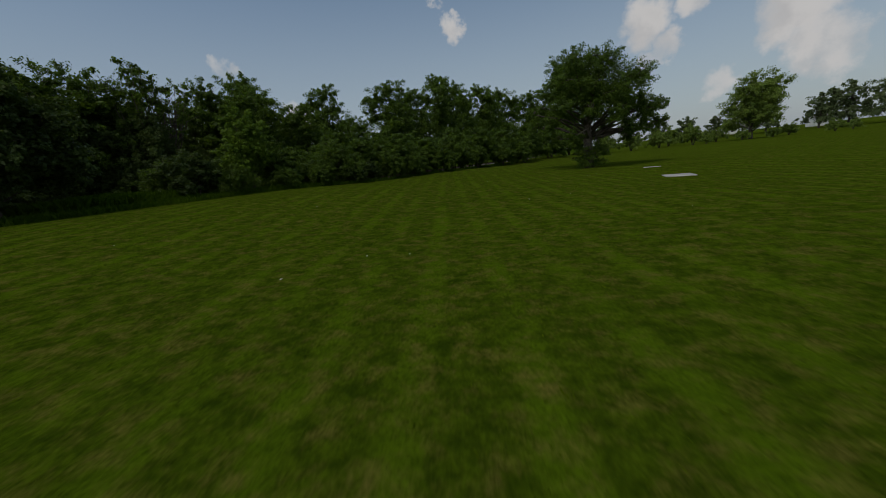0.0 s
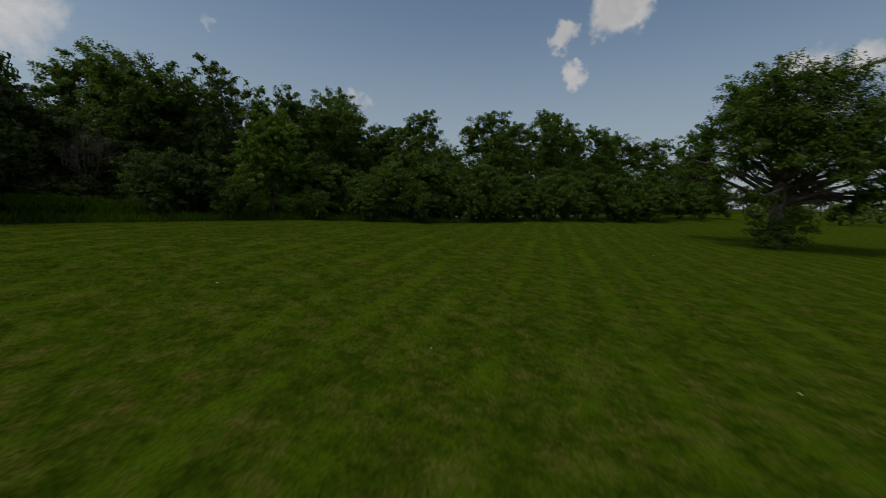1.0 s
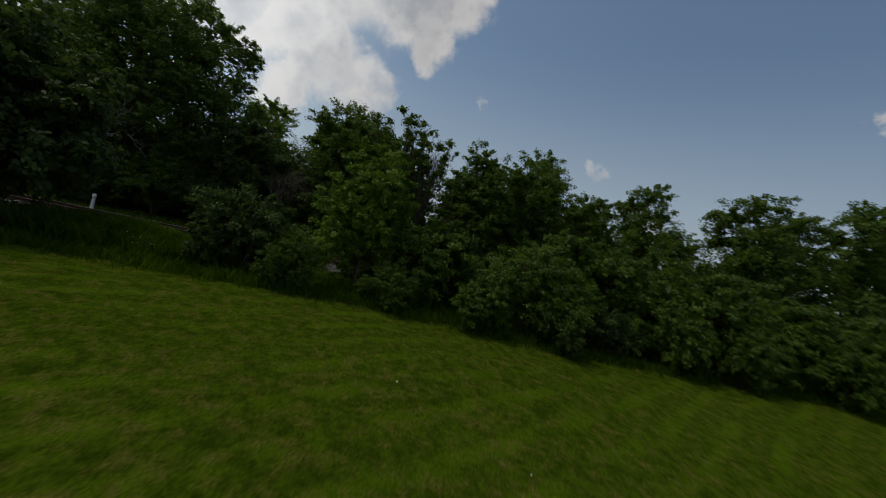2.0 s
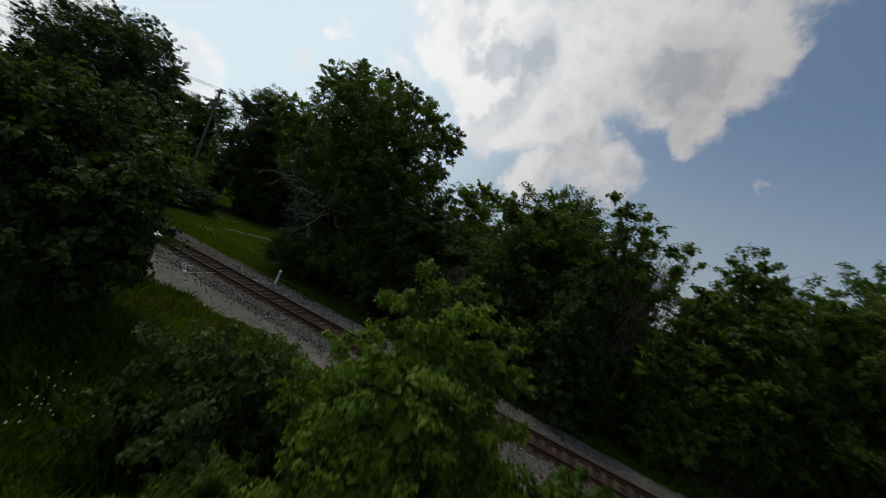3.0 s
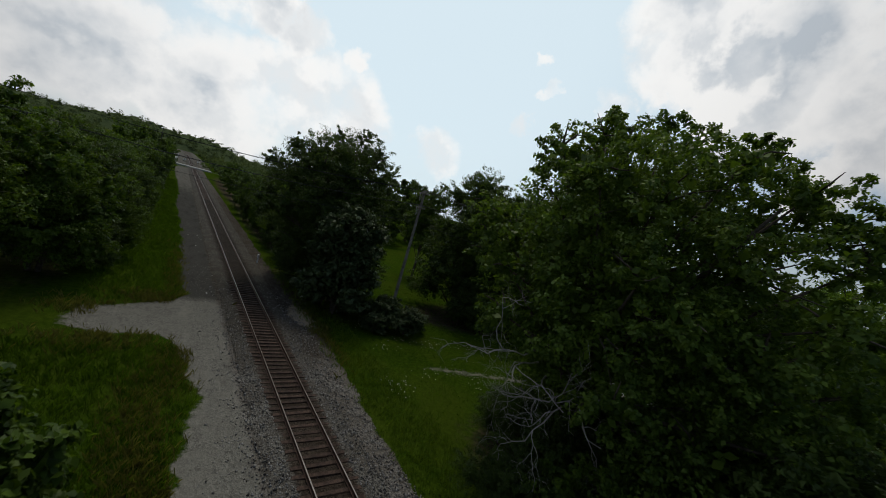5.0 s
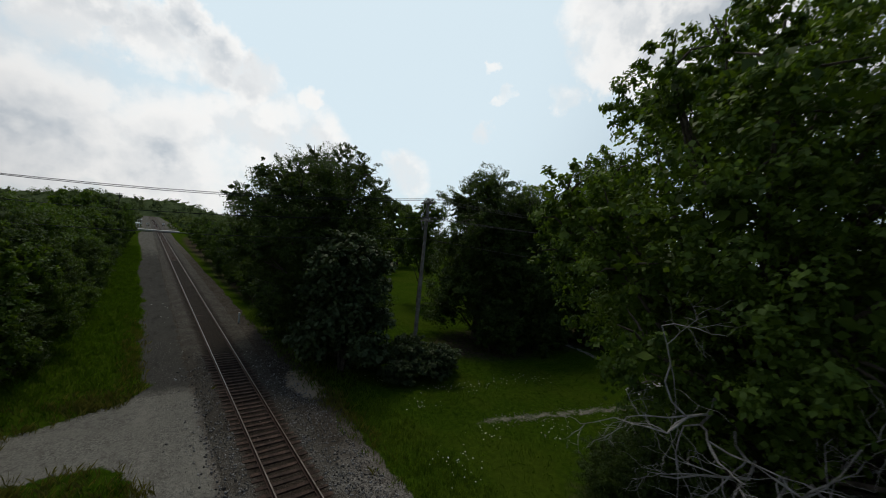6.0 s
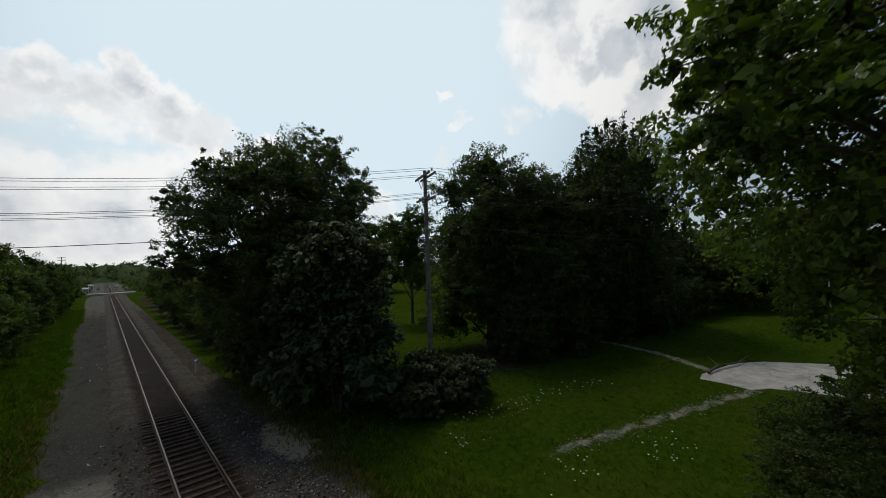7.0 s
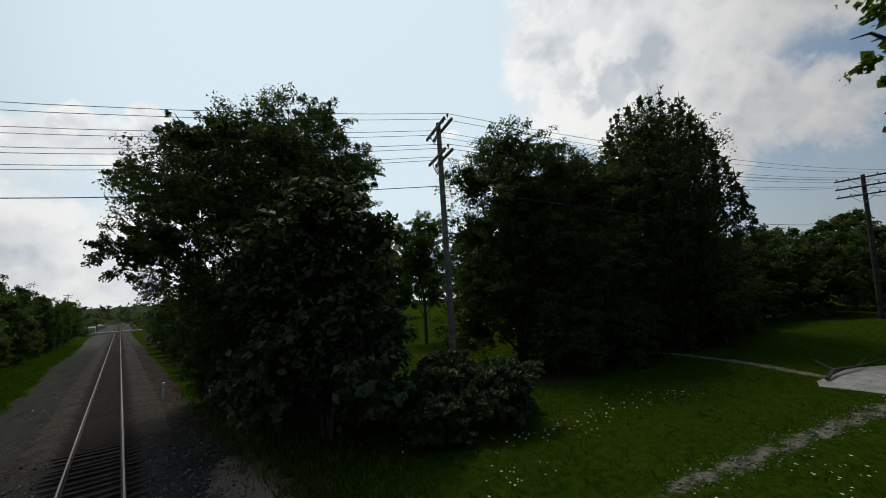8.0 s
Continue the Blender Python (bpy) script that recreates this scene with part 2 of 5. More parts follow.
def ground_material():
    m, n = material("ground")
    p = place(n)
    xyz = n.add("ShaderNodeSeparateXYZ", {0: p})
    edge = n.noise(p, 1.3, 9.0, 0.72).outputs["Fac"]
    fine = n.noise(p, 28.0, 4.0, 0.7).outputs["Fac"]
    mid = n.noise(p, 3.2, 5.0, 0.6).outputs["Fac"]
    wide = n.noise(p, 0.16, 4.0, 0.6).outputs["Fac"]

    def zone(name, lo=0.44, hi=0.58, wild=0.9):
        v = n.add("ShaderNodeAttribute", attribute_name=name).outputs["Fac"]
        return n.ramp(n.math("ADD", v, n.math("MULTIPLY", n.math("SUBTRACT", edge, 0.5), wild)), lo, hi)

    # meadow
    g = n.mix(n.ramp(mid, 0.3, 0.7), (0.022, 0.047, 0.003), (0.047, 0.082, 0.006))
    g = n.mix(n.ramp(wide, 0.42, 0.62), g, n.mix(0.25, g, (0.076, 0.090, 0.012)))
    # mown lawn: faint stripes of the mower, clover and thin straw-coloured spots
    along = n.vec("DOT_PRODUCT", p, (0.885, 0.465, 0.0))
    bend = n.math("ADD", along, n.math("MULTIPLY", wide, 0.9))
    stripe = n.ramp(n.math("SINE", n.math("MULTIPLY", bend, 6.2)), 0.0, 0.9)
    lawn = n.mix(n.ramp(n.math("MULTIPLY_ADD", n.noise(p, 8.0, 4.0, 0.65).outputs["Fac"], 0.5, n.math("MULTIPLY", mid, 0.5)), 0.36, 0.64), (0.023, 0.041, 0.0015), (0.060, 0.093, 0.004))
    worn = n.ramp(n.noise(p, 0.4, 5.0, 0.65).outputs["Fac"], 0.35, 0.65)
    lawn = n.mix(n.math("MULTIPLY", n.math("MULTIPLY", stripe, worn), 0.52), lawn, (0.080, 0.137, 0.004))
    straw = n.math("MULTIPLY", n.ramp(n.noise(p, 3.0, 7.0, 0.74).outputs["Fac"], 0.46, 0.70), n.ramp(fine, 0.25, 0.55))
    lawn = n.mix(n.math("MULTIPLY", straw, 0.8), lawn, (0.134, 0.114, 0.024))
    g = n.mix(zone("lawn"), g, lawn)
    g = n.mix(n.ramp(fine, 0.25, 0.75), n.mix(1.0, g, (0.5, 0.5, 0.5), "MULTIPLY"), g)
    # leaf litter and bare soil under the trees
    soil = n.mix(n.ramp(mid, 0.3, 0.7), (0.030, 0.026, 0.017), (0.070, 0.056, 0.036))
    g = n.mix(zone("soil", 0.35, 0.75), g, soil)
    road, bumps = gravel_color(n, p, (0.091, 0.087, 0.074), (0.202, 0.194, 0.167), (0.161, 0.154, 0.130))
    long = n.noise(n.vec("MULTIPLY", p, (1.0, 0.3, 1.0)), 0.9, 6.0, 0.65).outputs["Fac"]
    road = n.mix(n.ramp(long, 0.32, 0.46, 0.55, 0.0), road, (0.062, 0.057, 0.050))
    road = n.mix(n.ramp(long, 0.53, 0.68, 0.0, 0.45), road, n.mix(fine, (0.16, 0.146, 0.124), (0.28, 0.26, 0.225)))
    # road and ballast turn darker towards the north
    road = n.mix(zone("dark_north", 0.3, 0.75, 1.1), road, n.mix(1.0, road, (0.37, 0.375, 0.39), "MULTIPLY"))
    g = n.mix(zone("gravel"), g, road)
    dark, bumps2 = gravel_color(n, p, (0.035, 0.033, 0.030), (0.24, 0.225, 0.200), (0.09, 0.076, 0.060))
    dark = n.mix(zone("dark_north", 0.3, 0.75, 1.1), dark, n.mix(1.0, dark, (0.48, 0.46, 0.43), "MULTIPLY"))
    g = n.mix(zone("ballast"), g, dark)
    pale = n.mix(n.ramp(fine, 0.3, 0.7), (0.19, 0.150, 0.102), (0.31, 0.255, 0.180))
    g = n.mix(zone("sand", 0.42, 0.66, 1.5), g, pale)
    stony, bumps3 = gravel_color(n, p, (0.11, 0.104, 0.080), (0.25, 0.236, 0.190), (0.18, 0.169, 0.134))
    g = n.mix(zone("path", 0.42, 0.60, 0.9), g, stony)
    g = n.mix(zone("tarmac", 0.45, 0.55, 0.2), g, n.mix(n.ramp(mid, 0.3, 0.7), (0.24, 0.24, 0.235), (0.33, 0.33, 0.325)))
    h = n.math("ADD", n.math("MULTIPLY", fine, 0.5), n.math("ADD", mid, n.math("MULTIPLY", bumps, 0.5)))
    b = finish(n, g, 0.95, h, 0.7, 0.06, spec=0.0)
    # the fuzz of standing blades, seen across the field
    n.tree.links.new(n.math("MULTIPLY", zone("lawn"), 0.06), b.inputs["Sheen Weight"])
    b.inputs["Sheen Tint"].default_value, b.inputs["Sheen Roughness"].default_value = (0.24, 0.42, 0.05, 1.0), 0.6
    return m


GROUND = ground_material()


# ---------------------------------------------------------------- mesh helpers
def mesh_from(name, verts, faces, mats):
    me = bpy.data.meshes.new(name)
    me.from_pydata([tuple(v) for v in verts], [], faces)
    for m in (mats if isinstance(mats, (list, tuple)) else [mats]):
        me.materials.append(m)
    me.update()
    return me


def fast_mesh(name, co, corners, mat):
    """A mesh of equal polygons from arrays: co (n, 3), corners (m, k)."""
    me = bpy.data.meshes.new(name)
    k = corners.shape[1]
    me.vertices.add(len(co))
    me.vertices.foreach_set("co", np.ascontiguousarray(co, dtype=np.float32).ravel())
    me.loops.add(corners.size)
    me.loops.foreach_set("vertex_index", np.ascontiguousarray(corners, dtype=np.int32).ravel())
    me.polygons.add(len(corners))
    me.polygons.foreach_set("loop_start", np.arange(0, corners.size, k, dtype=np.int32))
    me.polygons.foreach_set("loop_total", np.full(len(corners), k, dtype=np.int32))
    me.materials.append(mat)
    me.update(calc_edges=True)
    return me


def part(name, me, parent, label="", m=None):
    ob = new(name, me)
    ob.parent = parent
    if m is not None:
        ob.matrix_local = m
    return tagged(ob, label)


def thing(name, m, label, category, group="", kind=""):
    ob = new(name)
    ob.empty_display_size = 0.3
    ob.matrix_world = m
    return tagged(ob, label, category, group, kind)


def box_bm(bm, sx, sy, sz, at=(0, 0, 0), bevel=0.0, turn=None):
    """A box with bevelled edges added to bm; at is its centre."""
    r = bmesh.ops.create_cube(bm, size=1.0)
    vs = r["verts"]
    bmesh.ops.scale(bm, vec=(sx, sy, sz), verts=vs)
    if bevel:
        es = list({e for v in vs for e in v.link_edges})
        r2 = bmesh.ops.bevel(bm, geom=es, offset=bevel, segments=1, affect="EDGES")
        vs = list({v for f in r2["faces"] for v in f.verts} | {v for v in vs if v.is_valid})
    if turn is not None:
        bmesh.ops.rotate(bm, verts=vs, cent=(0, 0, 0), matrix=turn)
    bmesh.ops.translate(bm, vec=at, verts=vs)


def bm_mesh(name, bm, mats):
    me = bpy.data.meshes.new(name)
    bmesh.ops.recalc_face_normals(bm, faces=bm.faces)
    bm.to_mesh(me)
    bm.free()
    for m in (mats if isinstance(mats, (list, tuple)) else [mats]):
        me.materials.append(m)
    return me


def boxes(name, mats, *specs):
    bm = bmesh.new()
    for sp in specs:
        box_bm(bm, *sp)
    return bm_mesh(name, bm, mats)


def tube(vs, fs, pts, rads, sides=7):
    """Adds a tapered tube along pts to vertex and face lists."""
    base = len(vs)
    pts = [Vector(p) for p in pts]
    for i, (p, r) in enumerate(zip(pts, rads)):
        d = (pts[min(i + 1, len(pts) - 1)] - pts[max(i - 1, 0)]).normalized()
        s = d.cross(Vector((0.31, 0.95, 0.05)) if abs(d.y) < 0.9 else Vector((1, 0, 0))).normalized()
        u = s.cross(d)
        for k in range(sides):
            a = 2 * math.pi * k / sides
            vs.append(p + (s * math.cos(a) + u * math.sin(a)) * r)
    for i in range(len(pts) - 1):
        for k in range(sides):
            k2 = (k + 1) % sides
            fs.append((base + i * sides + k, base + i * sides + k2, base + (i + 1) * sides + k2, base + (i + 1) * sides + k))
    fs.append(tuple(base + (len(pts) - 1) * sides + k for k in range(sides)))
    fs.append(tuple(base + k for k in reversed(range(sides))))


def smooth(v, a, b):
    t = np.clip((v - a) / (b - a), 0.0, 1.0)
    return t * t * (3 - 2 * t)


# ---------------------------------------------------------------- ground
def height(x, y):
    """The lie of the land: a field rising to the hedge bank, the level railway, far rises."""
    x, y = np.asarray(x, dtype=float), np.asarray(y, dtype=float)
    field = -0.3 + (1.06 - 0.3 * smooth(-y, 27.4, 40.4)) * smooth(x, -34.7, -13.7)
    bank = field * (1 - smooth(x, -12.3, -7.8))
    z = bank * (1 - 0.7 * smooth(y, -14.0, 4.0))
    z = z + (0.2 * smooth(-y, 62.0, 135.0) + 1.1 * smooth(-y, 141.0, 226.0)) * (1 - smooth(x, -24.6, -13.4))
    z = z + 0.5 * np.exp(-((x + 9.9) / 1.8) ** 2 - ((y + 20.0) / 2.8) ** 2)
    z = z + 1.0 * smooth(x, 36.0, 50.0)
    z = z - 0.18 * np.exp(-((x - 5.6) / 1.2) ** 2) * (1 - smooth(y, 6.0, 10.0))
    d = np.hypot(x, y)
    level = 1 - np.exp(-((x - 31.0) / 7.5) ** 4 - ((y + 4.0) / 8.5) ** 4)
    z = z + 0.06 * level * np.sin(x * 0.31 + 1.3) * np.sin(y * 0.23) * smooth(np.abs(x), 6.0, 12.0) + 5.0 * smooth(d, 400.0, 1500.0)
    return z


def ground_z(x, y):
    return float(height(x, y))


def polyline_distance(x, y, pts):
    best = np.full(np.shape(x), 1e9)
    for (ax, ay), (bx, by) in zip(pts[:-1], pts[1:]):
        t = np.clip(((x - ax) * (bx - ax) + (y - ay) * (by - ay)) / ((bx - ax) ** 2 + (by - ay) ** 2), 0, 1)
        best = np.minimum(best, np.hypot(x - ax - t * (bx - ax), y - ay - t * (by - ay)))
    return best


TRACE = [(25.6, -0.9), (20.6, 0.8), (15.4, 2.4), (12.3, 3.4), (8.4, 4.8), (5.2, 5.3)]
LANE = [(60.0, 62.0), (46.0, 40.0), (36.5, 22.0), (33.7, 13.5), (32.7, 9.0), (31.6, 6.0), (29.6, 3.4), (28.4, 1.6)]


def zones(x, y):
    """Which cover lies where, each 0..1 with soft rims (0.5 is the edge)."""
    def band(v, a, b, s):
        return np.clip(np.minimum(v - a, b - v) / s + 0.5, 0, 1)
    left = np.interp(y, [-22, -17.6, -14, -11.6, -6, -3.7, -2.5, 0.7, 3.7, 6.5, 16, 20, 43, 68, 85, 200], [-3.7, -3.9, -4.5, -5.2, -5.6, -5.3, -4.7, -4.4, -4.7, -4.9, -4.3, -5.0, -4.9, -5.7, -5.4, -7.5])
    left = left + 0.16 * np.sin(y * 0.9) + 0.22 * np.sin(y * 0.37 + 1.0) * np.sin(y * 1.7)
    road = np.clip(np.minimum((x - left) / 2.0, (-1.7 - x) / 0.8) + 0.5, 0, 1) * band(y, -45, 206, 4)
    lo, hi = 8.3 - 2.6 * smooth(x, -6.2, -4.4), 12.6 + 1.5 * smooth(x, -9.5, -6.0) + 2.2 * smooth(x, -6.0, -4.4)
    branch = np.clip(np.minimum(y - lo, hi - y) / 1.5 + 0.5, 0, 1) * np.clip((x + 12.6) / 4.0, 0, 1) * (x < -3)
    yard = band(y, 218, 560, 6) * band(x + 1.5 * np.sin(y * 0.05), -9, 10, 5)
    right = np.interp(y, [-40, -17, -12, -9, -4, 3, 6, 10, 15, 20], [3.6, 3.6, 3.0, 3.4, 3.7, 4.2, 4.5, 4.8, 4.9, 4.1])
    ball = np.clip((right + 0.12 * np.sin(y * 0.9) + 0.1 * np.sin(y * 2.3) - x) / 0.9 + 0.5, 0, 1) * np.clip((x + 2.5) / 1.5 + 0.5, 0, 1) * band(y, -150, 900, 5)
    ball = ball * np.where(y > 18, np.clip(1.25 - 0.25 * np.clip(np.abs(x) - 2.3, 0, 9), 0, 1), 1)
    sand = np.clip(1.2 - np.hypot((x - 3.8) / 1.0, (y - 13.2) / 2.6) * 0.7, 0, 1)
    trace = np.clip(0.78 - polyline_distance(x, y, TRACE) / 1.15, 0, 0.62) * (0.5 + 0.46 * smooth(x, 9.0, 13.5))
    lane = np.clip(0.72 - polyline_distance(x, y, LANE) / 1.6, 0, 0.6) * (y > 1.5)
    lawn = smooth(-x, 13.0, 14.3)
    soil = np.zeros_like(x)
    for cx, cy, rx, ry in ((11.5, -9.5, 4.2, 6), (8.4, -28, 4.2, 17), (8.4, -66, 6, 33), (7, 22, 5, 8), (25, 16, 8, 5), (34, 15, 8, 4), (42, 12, 8, 4),
                           (-10.6, -14, 3, 4.4), (-10.8, -43, 2.7, 20), (-14, 40, 4, 24), (-14, 100, 4, 60), (9, 60, 4, 30), (9, 120, 4, 60)):
        soil = np.maximum(soil, np.clip(1.25 - np.hypot((x - cx) / rx, (y - cy) / ry) * 0.75, 0, 0.9))
    tarmac = np.clip((4.2 - np.abs(y - 212)) / 1.5 + 0.5, 0, 1) * band(x, -400, 400, 5)
    # where the road and ballast colours are darkened, weaker again far off
    dark_north = np.maximum(smooth(y, 12.5, 18.0), smooth(x, -3.0, -1.6) * smooth(y, 0.0, 9.0)) * (1 - 0.5 * smooth(y, 50.0, 120.0))
    return dict(dark_north=dark_north, gravel=np.maximum(np.maximum(road, branch), yard), ballast=ball, sand=sand, path=np.maximum(trace, lane), lawn=lawn, soil=soil, tarmac=tarmac)


def build_ground():
    def axis(lo, a, b, hi, step):
        out = list(np.arange(a, b + 1e-6, step))
        v, s = b, step
        while v < hi:
            s *= 1.22
            v += s
            out.append(v)
        v, s = a, step
        while v > lo:
            s *= 1.22
            v -= s
            out.insert(0, v)
        return np.array(out)
    xs, ys = axis(-2600, -38, 40, 2600, 0.45), axis(-2600, -48, 42, 2600, 0.6)
    gx, gy = np.meshgrid(xs, ys)
    gz = height(gx, gy)
    co = np.stack([gx.ravel(), gy.ravel(), gz.ravel()], 1)
    nx, ny = len(xs), len(ys)
    i = (np.arange(ny - 1)[:, None] * nx + np.arange(nx - 1)[None, :]).ravel()
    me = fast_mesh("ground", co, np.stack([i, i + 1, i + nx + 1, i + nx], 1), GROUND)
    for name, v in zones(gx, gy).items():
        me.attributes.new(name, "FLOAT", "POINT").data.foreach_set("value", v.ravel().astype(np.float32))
    me.polygons.foreach_set("use_smooth", np.ones(len(me.polygons), dtype=bool))
    return tagged(new("ground", me), "grassy ground with a mown field, gravel road and meadow", "ground", kind="structure")


build_ground()


# ---------------------------------------------------------------- railway
def build_ballast():
    ys = np.arange(-140, 420, 0.6)
    prof = [(-2.45, -0.06), (-1.95, 0.09), (-1.45, 0.15), (-0.75, 0.115), (0, 0.105), (0.75, 0.115), (1.45, 0.15), (2.0, 0.08), (2.7, -0.06)]
    rng = np.random.default_rng(3)
    co, k = [], len(prof)
    for y in ys:
        for x, z in prof:
            co.append((x + rng.normal(0, 0.05), y + rng.normal(0, 0.05), z + rng.normal(0, 0.012) + (0.035 if y > 21 else 0)))
    i = (np.arange(len(ys) - 1)[:, None] * k + np.arange(k - 1)[None, :]).ravel()
    m, n = material("ballast")
    c, b = gravel_color(n, place(n), (0.033, 0.031, 0.027), (0.192, 0.183, 0.160), (0.070, 0.058, 0.045))
    side = n.math("ABSOLUTE", n.add("ShaderNodeSeparateXYZ", {0: place(n)}).outputs[0])
    oil = n.ramp(n.math("ADD", side, n.math("MULTIPLY", n.noise(place(n), 3.0, 4.0).outputs["Fac"], 0.7)), 1.35, 1.85, 1.0, 0.0)
    c = n.mix(oil, c, n.mix(1.0, c, (0.36, 0.29, 0.24), "MULTIPLY"))
    # stone colour drops from about y = 5 to 13 onwards
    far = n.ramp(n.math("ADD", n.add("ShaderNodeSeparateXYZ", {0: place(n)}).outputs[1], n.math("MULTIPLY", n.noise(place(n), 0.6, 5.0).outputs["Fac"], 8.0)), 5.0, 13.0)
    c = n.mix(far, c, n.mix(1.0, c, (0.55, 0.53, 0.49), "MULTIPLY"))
    finish(n, c, 0.95, b, 0.9, 0.05, spec=0.15)
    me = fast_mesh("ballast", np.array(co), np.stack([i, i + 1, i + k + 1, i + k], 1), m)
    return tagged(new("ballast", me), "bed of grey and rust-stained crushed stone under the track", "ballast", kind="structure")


build_ballast()


def rail_mesh(y0, y1):
    prof = [(-0.07, 0), (0.07, 0), (0.07, 0.012), (0.012, 0.028), (0.010, 0.125), (0.036, 0.138), (0.036, 0.165), (0.026, 0.172),
            (-0.026, 0.172), (-0.036, 0.165), (-0.036, 0.138), (-0.010, 0.125), (-0.012, 0.028), (-0.07, 0.012)]
    k = len(prof)
    ys = list(np.arange(y0, y1 + 0.1, 10.0))
    vs = [(x, y, z) for y in ys for x, z in prof]
    fs, top = [], []
    for i in range(len(ys) - 1):
        for j in range(k):
            j2 = (j + 1) % k
            fs.append((i * k + j, i * k + j2, (i + 1) * k + j2, (i + 1) * k + j))
            top.append(1 if j == 7 else 0)
    me = mesh_from("rail", vs, fs, [RUST, RAILTOP])
    for f, t in zip(me.polygons, top):
        f.material_index = t
    return me


def sleeper_mesh(seed):
    rng = random.Random(seed)
    bm = bmesh.new()
    box_bm(bm, 2.6, 0.23, 0.17, (0, 0, 0), 0.02)
    for v in bm.verts:
        v.co += Vector((rng.uniform(-0.03, 0.03), rng.uniform(-0.02, 0.02), rng.uniform(-0.014, 0.012)))
    return bm_mesh("sleeper", bm, SLEEPER)


def build_track():
    t = thing("railway_track", pose(0, 0, 0), "single railway track with rusty rails on weathered wooden sleepers", "railway track")
    me = rail_mesh(-140, 420)
    for x in (-0.7525, 0.7525):
        part("rail", me, t, "rusty steel rail with a worn shiny head", pose(x, 0, 0.178))
    rng = random.Random(8)
    meshes = [sleeper_mesh(i) for i in range(4)]
    y, n = -52.0, 0
    while n < 260:
        sink = 0.0 if y < 21 else 0.045
        part("sleeper", meshes[n % 4], t, "", pose(rng.uniform(-0.08, 0.08), y, 0.088 - sink + rng.uniform(-0.03, 0.006), 0, rng.uniform(-0.6, 0.6), rng.uniform(-2.6, 2.6)))
        y += 0.53 + rng.uniform(-0.05, 0.05)
        n += 1
    end = y
    vs, fs = [], []
    for lo, hi in ((-140, -52.4), (end, 420)):
        y = lo
        while y < hi:
            b = len(vs)
            vs += [(sx * 1.3, y + sy * 0.115, z) for z in (0.02, 0.155) for sx, sy in ((-1, -1), (1, -1), (1, 1), (-1, 1))]
            fs += [(b + 4, b + 5, b + 6, b + 7), (b, b + 1, b + 5, b + 4), (b + 1, b + 2, b + 6, b + 5), (b + 2, b + 3, b + 7, b + 6), (b + 3, b, b + 4, b + 7)]
            y += 0.53
    tagged(part("far_sleepers", mesh_from("far_sleepers", vs, fs, SLEEPER), t), "far wooden sleepers", kind="stuff")


build_track()


